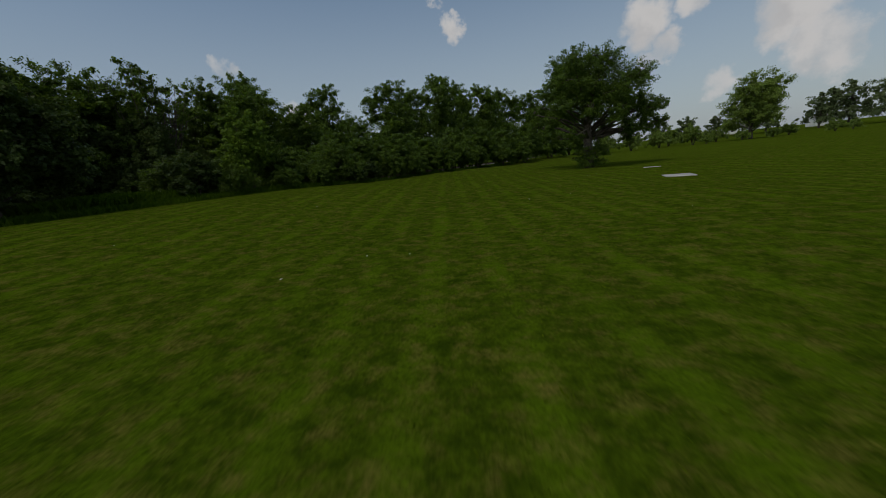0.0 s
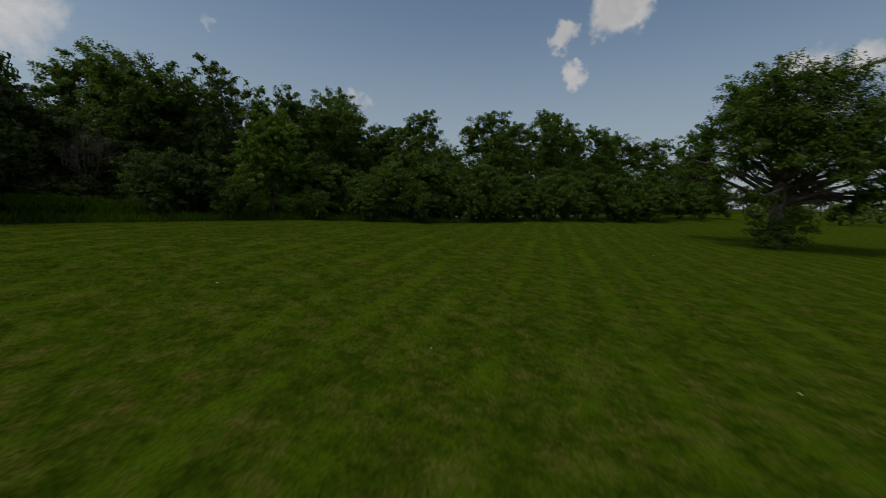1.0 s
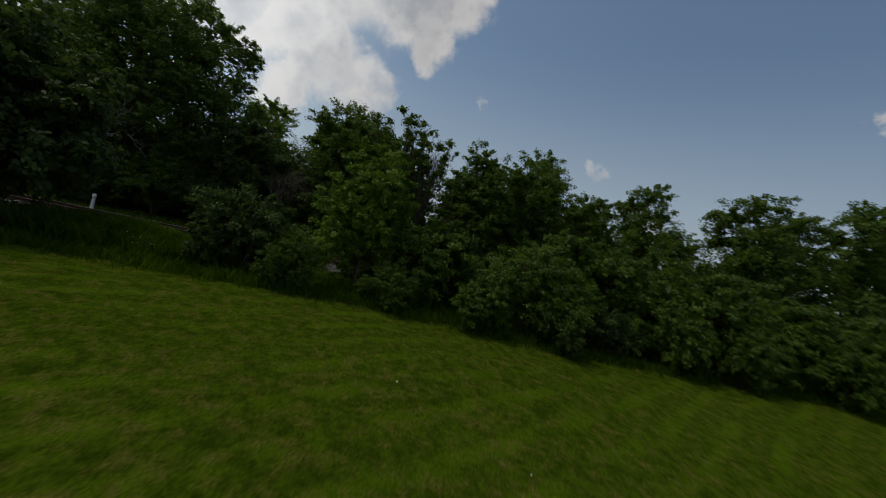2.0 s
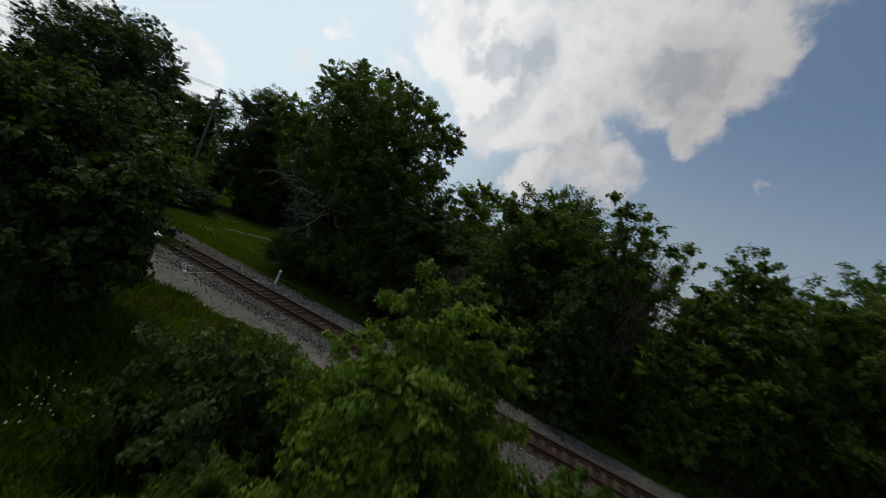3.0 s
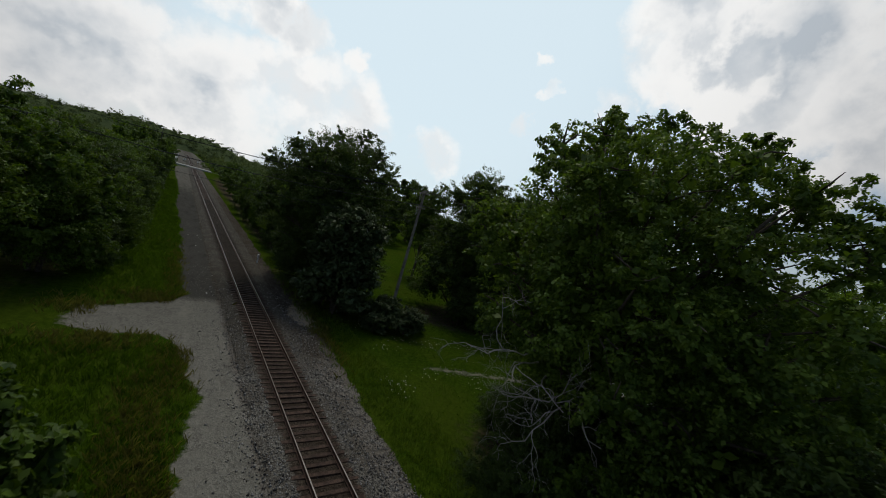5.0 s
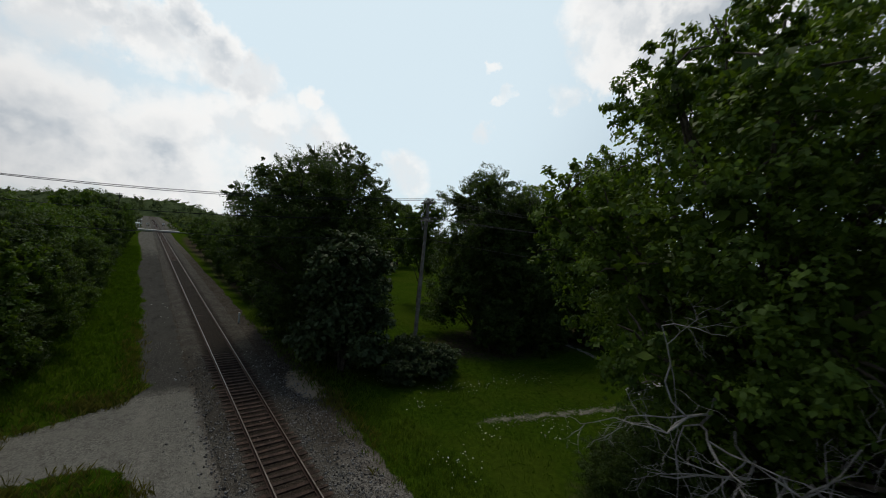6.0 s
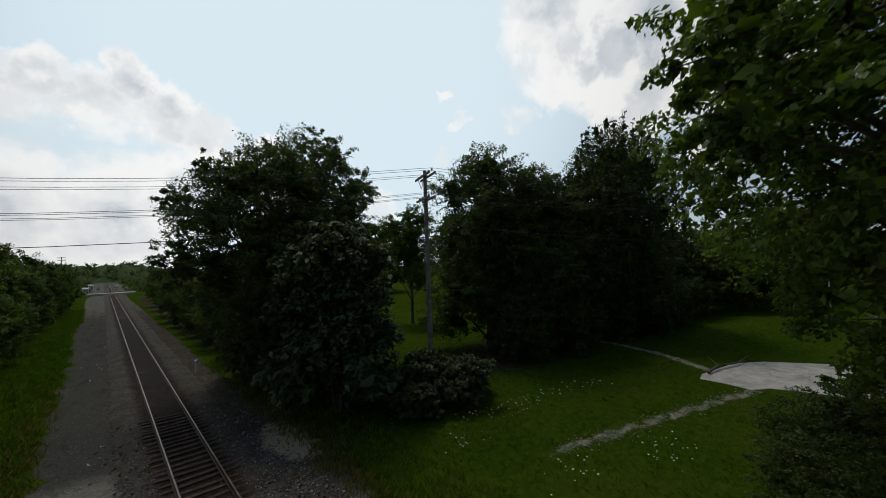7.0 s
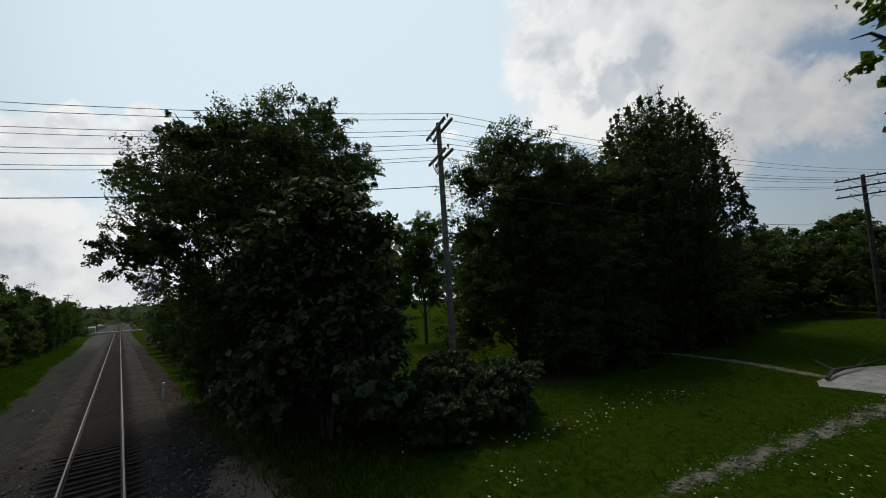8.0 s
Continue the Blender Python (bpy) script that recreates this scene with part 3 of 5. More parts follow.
# ---------------------------------------------------------------- trees and shrubs
def leaf_cloud(rng, lobes, count, size, clump=0.3, per=60, outer=0.66, flat=0.72, zmin=0.1, rise=0.5, core=1.9, broad=True):
    """Leaf blades on the skins of small puffs, which sit on the shells of ellipsoid lobes. Returns vertices and quads."""
    vol = np.array([(l[3] * l[4] * l[5]) ** 0.67 for l in lobes])
    share = np.maximum(2, (count * vol / vol.sum() / per).astype(int))
    pts, outs, scl = [], [], []
    centre, reach = np.array([l[:3] for l in lobes]), np.array([l[3:6] for l in lobes])
    for k, (l, m) in enumerate(zip(lobes, share)):
        m = int(m * 1.35)
        c, r = np.array(l[:3]), np.array(l[3:6])
        d = rng.normal(size=(m, 3))
        d /= np.linalg.norm(d, axis=1)[:, None]
        f = outer + (1.0 - outer) * rng.random(m) ** 0.55
        inner = rng.random(m) < 0.28
        f[inner] = rng.uniform(0.1, 0.62, inner.sum())
        cc = c + d * r * f[:, None]
        # puffs buried in a neighbouring lobe carry few leaves
        depth = np.linalg.norm((cc[:, None, :] - centre[None]) / reach[None], axis=2)
        depth[:, k] = 9.0
        keep = (depth.min(1) > 0.66) | (rng.random(m) < 0.2)
        cc, d, inner, m = cc[keep], d[keep], inner[keep], int(keep.sum())
        if m == 0:
            continue
        pr = r.mean() * clump * rng.uniform(0.55, 1.3, (m, 1, 1))
        u = rng.normal(size=(m, per, 3))
        u /= np.linalg.norm(u, axis=2)[..., None]
        u[..., 2] = np.where(rng.random((m, per)) < 0.6, np.abs(u[..., 2]), u[..., 2])
        shell = pr * (rng.random((m, per, 1)) ** 0.5) * np.array([1.0, 1.0, flat])
        p = cc[:, None, :] + u * shell + rng.normal(0, 0.25, (m, per, 3)) * size
        p += d[:, None, :] * ((u * d[:, None, :]).sum(2, keepdims=True) * pr * 0.7)
        o = u + 0.5 * np.repeat(d[:, None, :], per, 1)
        pts.append(p.reshape(-1, 3))
        outs.append(o.reshape(-1, 3))
        scl.append(np.repeat(np.where(inner, core, 1.0), per))
    p, o, sc = np.concatenate(pts), np.concatenate(outs), np.concatenate(scl)
    keep = p[:, 2] > zmin
    p, o, sc = p[keep], o[keep], sc[keep]
    o /= np.linalg.norm(o, axis=1)[:, None] + 1e-9
    n = o * 0.75 + rng.normal(size=p.shape) * 0.42 + np.array([0, 0, rise])
    n /= np.linalg.norm(n, axis=1)[:, None]
    t = np.cross(n, rng.normal(size=p.shape)) + np.array([0, 0, -0.35])
    t /= np.linalg.norm(t, axis=1)[:, None] + 1e-9
    s = np.cross(n, t)
    L = (size * rng.uniform(0.6, 1.3, len(p)) * sc)[:, None]
    W = L * rng.uniform(0.26, 0.40, (len(p), 1))
    if not broad:
        v = np.stack([p - t * L * 0.5 + s * W, p - t * L * 0.4 - s * W, p + t * L * 0.55 - n * L * 0.1], 1).reshape(-1, 3)
        return v, np.arange(len(p) * 3).reshape(-1, 3)
    v = np.stack([p - t * L * 0.5, p + s * W + n * L * 0.08 - t * L * 0.05, p + t * L * 0.5 - n * L * 0.12, p - s * W + n * L * 0.08 - t * L * 0.05], 1).reshape(-1, 3)
    q = np.arange(len(p) * 4).reshape(-1, 4)
    return v, q


def leaf_fill(rng, lobes, count, size):
    """Broad shaded sprays deep inside the lobes, which close a crown."""
    vol = np.array([(l[3] * l[4] * l[5]) ** 0.67 for l in lobes])
    pick = rng.choice(len(lobes), count, p=vol / vol.sum())
    lb = np.array(lobes)[pick]
    d = rng.normal(size=(count, 3))
    d /= np.linalg.norm(d, axis=1)[:, None]
    p = lb[:, :3] + d * lb[:, 3:6] * (0.55 * rng.random((count, 1)) ** 0.5)
    keep = (p[:, 2] > 0.3) & (p[:, 2] < 0.82 * (lb[:, 2] + lb[:, 5]).max())
    p, k = p[keep], int(keep.sum())
    n = rng.normal(size=(k, 3)) + np.array([0, 0, 0.4])
    n /= np.linalg.norm(n, axis=1)[:, None]
    t = np.cross(n, rng.normal(size=(k, 3)))
    t /= np.linalg.norm(t, axis=1)[:, None] + 1e-9
    s, L = np.cross(n, t), (size * rng.uniform(0.7, 1.3, k))[:, None]
    v = np.stack([p - t * L * 0.5, p + s * L * 0.34, p + t * L * 0.5 - n * L * 0.15, p - s * L * 0.34], 1).reshape(-1, 3)
    return v, np.arange(k * 4).reshape(-1, 4)


def crown_mesh(rng, lobes, count, size, mat, clump, per, rise, core, fill, broad=True):
    """Leaves of a crown: broad folded blades near the path, smaller and more numerous three-cornered ones elsewhere."""
    if not broad:
        count, size, per, fill, clump = int(count * 2.6), size * 0.60, int(per * 1.25), fill, clump * 0.62
    v, q = leaf_cloud(rng, lobes, count, size, clump, per, rise=rise, core=core, broad=broad)
    if fill:
        v2, q2 = leaf_fill(rng, lobes, int(count * fill), size * (2.4 if broad else 1.9))
        if not broad:
            q2 = np.concatenate([q2[:, [0, 1, 2]], q2[:, [0, 2, 3]]])
        q = np.concatenate([q, q2 + len(v)])
        v = np.concatenate([v, v2])
    return fast_mesh("crown", v, q, mat)


def make_lobes(rng, H, R, z0, n, lean=(0, 0), top=0.42, squat=0.8):
    """Lobes of a broad crown: a ring or two of boughs and a crest, uneven."""
    out = []
    span = H - z0
    for i in range(n):
        a = i * 2.4 + rng.uniform(-0.4, 0.4)
        f = (i + 0.5) / n
        r = R * rng.uniform(0.34, 0.5)
        ring = R * rng.uniform(0.45, 0.68) * math.sqrt(max(0.12, 1 - (abs(f - 0.35) / 0.75) ** 2))
        z = z0 + r * squat * 0.8 + (span - 1.75 * r * squat) * f
        out.append((math.cos(a) * ring + lean[0] * f, math.sin(a) * ring + lean[1] * f, z, r, r * rng.uniform(0.85, 1.15), r * squat))
    r = R * top
    out.append((lean[0], lean[1], H - r * squat * 1.02, r, r, r * squat))
    out.append((0, 0, z0 + span * 0.45, R * 0.55, R * 0.55, span * 0.36))
    return out


def limbs_mesh(rng, lobes, z0, trunk_r, H, stems=1, twigs=3, mat=None):
    vs, fs = [], []
    top = Vector((lobes[-2][0] * 0.7, lobes[-2][1] * 0.7, H * 0.8))
    for s in range(stems):
        a = s * 2.2 + rng.uniform(0, 1)
        off = Vector((math.cos(a), math.sin(a), 0)) * (trunk_r * 1.6 if stems > 1 else 0)
        mid = Vector((off.x * 3 + rng.uniform(-0.2, 0.2), off.y * 3 + rng.uniform(-0.2, 0.2), max(z0, H * 0.3)))
        end = top + off * 5
        tube(vs, fs, [off + Vector((0, 0, -0.3)), off * 1.1 + Vector((0, 0, 0.25)), mid, mid.lerp(end, 0.5) + Vector((rng.uniform(-.3, .3), rng.uniform(-.3, .3), 0)), end],
             [trunk_r * 1.45, trunk_r * 1.05, trunk_r * 0.8, trunk_r * 0.45, trunk_r * 0.12], 9)
    for l in lobes[:-1]:
        c = Vector(l[:3])
        f = rng.uniform(0.35, 0.75)
        start = Vector((c.x * 0.05, c.y * 0.05, max(z0 * 0.8, min(c.z - 0.4 * l[3], H * 0.75) * f + z0 * 0.2)))
        kink = start.lerp(c, 0.5) + Vector((rng.uniform(-.5, .5), rng.uniform(-.5, .5), rng.uniform(-0.3, 0.7)))
        tube(vs, fs, [start, kink, c], [trunk_r * 0.34, trunk_r * 0.2, trunk_r * 0.08], 6)
        for _ in range(twigs):
            d = Vector((rng.gauss(0, 1), rng.gauss(0, 1), rng.gauss(0.4, 0.8))).normalized()
            e = c + Vector((d.x * l[3], d.y * l[4], d.z * l[5])) * 0.95
            tube(vs, fs, [c, c.lerp(e, 0.5) + Vector((0, 0, rng.uniform(-0.1, 0.25))), e], [trunk_r * 0.14, trunk_r * 0.09, trunk_r * 0.03], 4)
    me = mesh_from("trunk", vs, fs, mat or BARK)
    me.polygons.foreach_set("use_smooth", np.ones(len(me.polygons), dtype=bool))
    return me


def rounded(boughs, rng):
    """Lobes from boughs given as x, y, z and radius, each a little uneven."""
    return [(x, y, z, r * rng.uniform(0.94, 1.1), r * rng.uniform(0.94, 1.1), r * rng.uniform(0.84, 0.98)) for x, y, z, r in boughs]


def tree(name, x, y, H, R, z0, seed, leaves, size, mat, label, lobes=11, trunk_r=0.22, lean=(0, 0), category="tree", group="", stems=1, turn=0.0,
         clump=0.3, per=60, squat=0.8, extra=(), top=0.42, rise=0.45, bark=None, boughs=None, core=1.9, fill=0.10, broad=False):
    rng, nr = random.Random(seed), np.random.default_rng(seed)
    lb = list(extra) + (make_lobes(rng, H, R, z0, lobes, lean, top, squat) if boughs is None else rounded(boughs, rng) + [(*lean, H * 0.62, R * 0.5, R * 0.5, H * 0.24)])
    t = thing(name, pose(x, y, ground_z(x, y) - 0.05, 0, 0, turn), label, category, group)
    part("trunk", limbs_mesh(rng, lb, z0, trunk_r, H, stems, 3, bark), t)
    part("crown", crown_mesh(nr, lb, leaves, size, mat, clump, per, rise, core, fill, broad), t)
    return t


def again(proto, x, y, scale, turn, label="", sz=None, dz=0.0):
    m = pose(x, y, ground_z(x, y) - 0.05 + dz, 0, 0, turn) @ Matrix.Diagonal((scale, scale, sz or scale, 1))
    c = copy_thing(proto, m)
    return tagged(c, label)


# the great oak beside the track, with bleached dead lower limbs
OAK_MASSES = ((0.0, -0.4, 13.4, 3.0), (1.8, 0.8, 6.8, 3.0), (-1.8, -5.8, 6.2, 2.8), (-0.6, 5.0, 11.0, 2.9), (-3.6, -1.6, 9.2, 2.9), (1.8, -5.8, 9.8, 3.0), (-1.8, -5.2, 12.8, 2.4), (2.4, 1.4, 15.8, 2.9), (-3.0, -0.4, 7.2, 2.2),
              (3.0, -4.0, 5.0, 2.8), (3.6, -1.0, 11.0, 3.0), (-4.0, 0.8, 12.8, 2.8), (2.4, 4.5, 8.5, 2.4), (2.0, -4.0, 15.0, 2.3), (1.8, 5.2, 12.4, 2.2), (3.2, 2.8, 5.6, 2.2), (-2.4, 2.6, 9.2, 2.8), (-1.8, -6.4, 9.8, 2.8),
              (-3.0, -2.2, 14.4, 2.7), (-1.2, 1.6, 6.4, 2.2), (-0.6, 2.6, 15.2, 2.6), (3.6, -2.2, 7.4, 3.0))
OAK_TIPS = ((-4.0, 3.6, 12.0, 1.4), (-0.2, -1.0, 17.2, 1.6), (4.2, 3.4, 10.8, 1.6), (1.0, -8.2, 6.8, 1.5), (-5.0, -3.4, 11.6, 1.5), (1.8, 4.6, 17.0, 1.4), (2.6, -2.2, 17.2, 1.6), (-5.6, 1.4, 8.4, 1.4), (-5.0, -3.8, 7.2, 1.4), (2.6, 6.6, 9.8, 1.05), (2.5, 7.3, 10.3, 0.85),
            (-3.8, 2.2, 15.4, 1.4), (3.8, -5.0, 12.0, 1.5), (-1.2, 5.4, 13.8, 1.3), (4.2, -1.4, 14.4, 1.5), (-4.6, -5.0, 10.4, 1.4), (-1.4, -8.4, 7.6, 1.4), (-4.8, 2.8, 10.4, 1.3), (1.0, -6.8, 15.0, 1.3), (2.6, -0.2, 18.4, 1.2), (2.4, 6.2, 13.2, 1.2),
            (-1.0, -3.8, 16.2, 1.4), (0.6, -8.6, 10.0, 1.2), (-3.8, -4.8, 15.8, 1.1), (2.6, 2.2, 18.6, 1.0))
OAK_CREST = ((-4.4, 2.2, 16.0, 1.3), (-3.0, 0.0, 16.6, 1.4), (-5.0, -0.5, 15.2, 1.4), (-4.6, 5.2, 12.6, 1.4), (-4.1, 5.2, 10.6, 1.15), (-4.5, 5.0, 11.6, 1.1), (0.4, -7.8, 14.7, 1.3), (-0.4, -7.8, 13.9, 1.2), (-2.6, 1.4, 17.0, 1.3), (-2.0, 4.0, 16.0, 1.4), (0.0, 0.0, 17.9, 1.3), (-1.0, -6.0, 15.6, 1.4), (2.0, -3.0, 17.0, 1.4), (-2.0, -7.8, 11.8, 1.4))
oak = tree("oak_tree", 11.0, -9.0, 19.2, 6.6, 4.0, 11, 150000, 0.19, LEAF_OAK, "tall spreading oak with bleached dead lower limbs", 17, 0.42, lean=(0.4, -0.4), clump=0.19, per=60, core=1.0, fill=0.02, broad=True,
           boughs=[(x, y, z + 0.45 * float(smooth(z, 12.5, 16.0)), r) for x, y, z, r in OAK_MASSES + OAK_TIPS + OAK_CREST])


def dead_limbs(parent, seed, start, ends):
    rng = random.Random(seed)
    vs, fs = [], []

    def grow(p, d, length, r, depth):
        pts, q, w = [p], p, d
        for _ in range(5):
            w = (w * 0.8 + d * 0.2 + Vector((rng.gauss(0, .28), rng.gauss(0, .28), rng.gauss(-0.02, .28)))).normalized()
            q = q + w * length * 0.2
            pts.append(q)
        tube(vs, fs, pts, [r * (1 - 0.11 * i) for i in range(6)], 5 if depth > 2 else 4)
        if depth:
            for _ in range(3 if depth > 1 else 2):
                nd = (w * 0.7 + Vector((rng.gauss(0, .55), rng.gauss(0, .55), rng.gauss(-0.1, .5)))).normalized()
                grow(rng.choice(pts[2:]), nd, length * rng.uniform(0.45, 0.75), r * 0.55, depth - 1)
    for e in ends:
        d = Vector(e) - Vector(start)
        grow(Vector(start) + d * 0.3, d.normalized(), d.length * 0.5, 0.045, 4)
    me = mesh_from("dead_limb", vs, fs, DEADWOOD)
    part("dead_limb", me, parent, "bleached bare dead limbs")


dead_limbs(oak, 5, (-1.9, 0.2, 7.0), ((-8.8, 0.4, 7.8), (-7.8, 0.8, 6.0), (-7.2, -1.0, 5.0)))
dead_limbs(oak, 9, (-1.5, -0.6, 6.6), ((-6.0, -2.4, 3.4), (-6.2, -0.4, 3.4), (-4.4, -3.4, 3.4)))

# understory and the wood beyond the track
thicket = tree("thicket_shrub", 7.6, -13.5, 5.1, 3.2, 0.33, 21, 6600, 0.25, LEAF_MID, "dense green thicket shrub beside the track", 9, 0.07, category="shrub", group="thicket shrubs", stems=3, squat=0.85, clump=0.36)
thicket_b = tree("thicket_shrub", 8.2, -19.4, 9.5, 3.6, 0.44, 22, 8000, 0.30, LEAF_DARK, "tall green thicket shrub in the railway wood", 10, 0.10, category="shrub", group="thicket shrubs", stems=2, squat=0.95, clump=0.36)
thicket_c = tree("thicket_shrub", 7.2, -24.5, 7.2, 3.3, 0.33, 23, 5200, 0.30, LEAF_DARK, "dark green thicket shrub in the railway wood", 9, 0.09, category="shrub", group="thicket shrubs", stems=3, squat=0.9, clump=0.36)
fine = tree("thicket_shrub", 8.9, -10.6, 4.6, 3, 0.33, 24, 9500, 0.17, LEAF_DARK, "fine-leaved green thicket shrub under an oak", 10, 0.07, category="shrub", group="thicket shrubs", stems=3, squat=0.85, clump=0.34, core=1.5)
fine_b = tree("thicket_shrub", 10.8, -15.3, 7.3, 3.2, 0.33, 25, 10500, 0.195, LEAF_DARK, "tall fine-leaved thicket shrub behind the ballast", 11, 0.09, category="shrub", group="thicket shrubs", stems=3, squat=0.9, clump=0.34, core=1.5)
rnd = random.Random(4)
for x, y, sc, pr in ((6.8, -9.5, .8, fine), (11.9, -4.4, .7, fine), (15, -4.8, .85, fine), (17.7, -6.4, .8, thicket), (12.4, -12.3, .8, fine_b), (15.5, -17.6, .95, thicket_b), (13.9, -21.8, 1.0, thicket_c), (10.7, -6.1, .75, fine), (6.8, -16.9, .9, fine), (6.7, -21.9, .85, fine), (10.3, -22.8, 1.1, fine_b),
                     (7.8, -27.8, .9, thicket_b), (6.6, -29.8, .7, thicket), (8.9, -32.4, 1.0, thicket_c), (7.4, -36.4, .85, thicket), (9.8, -38, 1.1, thicket_c),
                     (8.4, -41.1, .9, thicket), (10.5, -44.2, 1.0, thicket_c), (8.8, -47.8, .9, thicket), (10.5, -9.4, .8, fine_b), (17, -10.4, .85, fine_b), (19.4, -12, .95, thicket_b), (5.8, -28, .62, fine_b), (5.6, -32.5, .62, fine_b), (5.8, -37, .7, thicket), (14.2, -7.7, .85, fine_b), (13.4, -14.3, .9, fine_b)):
    again(pr, x, y, sc, rnd.uniform(0, 360), sz=sc * rnd.uniform(0.85, 1.15))

wood = tree("woodland_tree", 8.8, -26, 13, 4.7, 0.88, 31, 9800, 0.34, LEAF_MID, "rounded green woodland tree beyond the track", 16, 0.16, group="railway wood", clump=0.36, fill=0.12)
wood_b = tree("woodland_tree", 8.7, -39.6, 13.4, 4.3, 0.88, 32, 9200, 0.34, LEAF_MID, "green woodland tree with an uneven crest", 15, 0.16, group="railway wood", squat=0.95, clump=0.36, fill=0.12)
for x, y, sc, pr, szf in ((9.3, -44.4, 0.98, wood, 1.05), (13.4, -46.8, 1.0, wood_b, 1.0), (12.9, -54.3, .95, wood, 1.0), (12.4, -39.1, .9, wood, .98), (8.2, -51.6, .9, wood_b, .98), (12.4, -59.8, .6, wood_b, 1.05), (10.3, -65.9, .85, wood, 1.0), (14.4, -33.1, .95, wood, .9), (18, -19.4, 0.72, wood_b, 1.0), (21.6, -27.5, 1.0, wood, 1.0), (14.9, -26.5, .9, wood_b, 1.0)):
    again(pr, x, y, sc, rnd.uniform(0, 360), sz=sc * szf)
ridge = tree("woodland_tree", 9.3, -75.7, 18, 6.2, 0.44, 33, 8000, 0.5, LEAF_MID, "broad green woodland tree far along the railway", 13, 0.2, group="railway wood", squat=0.75, clump=0.44)
for x, y, sc in ((10.3, -84.7, 1.0), (9.3, -94.9, 1.12), (10.3, -106.2, 1.2), (9.3, -119.7, 1.25), (8.2, -134.4, 1.3), (16.5, -49.6, .85), (20.6, -70, .95), (2.1, -150.2, 1.3), (-4.5, -166.1, 1.35)):
    again(ridge, x, y, sc, rnd.uniform(0, 360), sz=sc * rnd.uniform(0.98, 1.12))


# a thin tree with bare upright shoots
def thin_tree(x, y, H, seed):
    rng, nr = random.Random(seed), np.random.default_rng(seed)
    t = thing("thin_tree", pose(x, y, ground_z(x, y) - 0.05), "thin half-bare tree with upright shoots and sparse leaves", "tree")
    vs, fs, lb = [], [], []
    for i in range(24):
        a = i * 2.4
        far_out = rng.uniform(0.5, 4.0)
        top = Vector((math.cos(a) * far_out, math.sin(a) * far_out, H * (rng.uniform(0.86, 1.02) - 0.045 * far_out)))
        base = Vector((0, 0, H * rng.uniform(0.15, 0.42)))
        mid = base.lerp(top, 0.5) + Vector((math.cos(a), math.sin(a), -0.4)) * 0.5
        tube(vs, fs, [base, mid, top], [0.07, 0.05, 0.012], 5)
        bare = i in (3, 8, 13)
        for k in range(7):
            p = mid.lerp(top, 0.1 + k * 0.14)
            d = Vector((rng.gauss(0, 1), rng.gauss(0, 1), rng.gauss(0.7, .5))).normalized()
            e = p + d * rng.uniform(0.4, 1.0)
            tube(vs, fs, [p, e], [0.018, 0.006], 4)
            if not bare:
                r = rng.uniform(0.2, 0.38)
                lb.append((e.x, e.y, e.z, r, r, r))
    tube(vs, fs, [Vector((0, 0, -0.3)), Vector((0.1, 0, H * 0.25)), Vector((0, 0.1, H * 0.5))], [0.17, 0.13, 0.08], 8)
    part("trunk", mesh_from("trunk", vs, fs, BARK), t)
    v, q = leaf_cloud(nr, lb, 10000, 0.16, 0.75, 14, outer=0.3)
    part("crown", fast_mesh("crown", v, q, LEAF_MID), t)


thin_tree(6.4, -31.9, 14.1, 41)
again(thicket_b, 5.0, -30.8, 0.76, 40, sz=0.95)
again(thicket_c, 5.6, -31.4, 0.85, 160)
again(thicket, 5.4, -28.4, 0.62, 20)
again(wood, 9.0, -30.0, 0.92, 130)

tree("slender_oak", 28.8, -15.3, 16.4, 4.6, 5.0, 43, 11000, 0.3, LEAF_LIGHT, "airy yellow-green oak standing behind a larger oak", 11, 0.25, squat=0.6, clump=0.34)

def twig_tree(name, x, y, H, spread, seed, boughs, mat, label, category):
    """A leafless tree: short trunk, a fan of rising boughs, fine twigs on each."""
    t = thing(name, pose(x, y, ground_z(x, y) - 0.1), label, category)
    rb = random.Random(seed)
    vs, fs = [], []
    tube(vs, fs, [(0, 0, 0), (0.1, 0, H * 0.3), (0, 0.2, H * 0.63)], [H * 0.015, H * 0.012, H * 0.0075], 8)
    part("trunk", mesh_from("trunk", vs, fs, mat), t)
    vs, fs = [], []
    for i in range(boughs):
        a = i * 2.4
        w = rb.uniform(0.13, 1.0) * spread
        s = Vector((0, 0.1, rb.uniform(0.34, 0.63) * H))
        e = Vector((math.cos(a) * w, math.sin(a) * w, H * (1.0 - 0.09 * w / spread) + rb.uniform(-0.11, 0.015) * H))
        k = s.lerp(e, 0.55) + Vector((math.cos(a) * 0.5, math.sin(a) * 0.5, -0.4))
        tube(vs, fs, [s, k, e], [0.05, 0.035, 0.012], 4)
        for _ in range(7):
            b = k.lerp(e, rb.random())
            tube(vs, fs, [b, b + Vector((rb.gauss(0, .6), rb.gauss(0, .6), rb.uniform(0.2, 1.0)))], [0.018, 0.008], 3)
    part("twig_crown", mesh_from("twig_crown", vs, fs, mat), t)


twig_tree("bare_tree", 35.3, -19.0, 13.4, 4.6, 77, 46, BARK, "leafless grey tree with a fan of fine twigs", "tree")
twig_tree("dead_tree", 6.6, -33.6, 11.2, 2.4, 79, 26, BARK, "half-dead bare grey tree among green thickets", "tree")
twig_tree("dead_shrub", 6.4, -22.9, 6.0, 1.7, 78, 50, BARK, "dead brown twiggy shrub among green thickets", "shrub")

again(wood, 31.1, -25.9, 1.45, 60, "rounded woodland tree far behind the railway wood", 1.48)
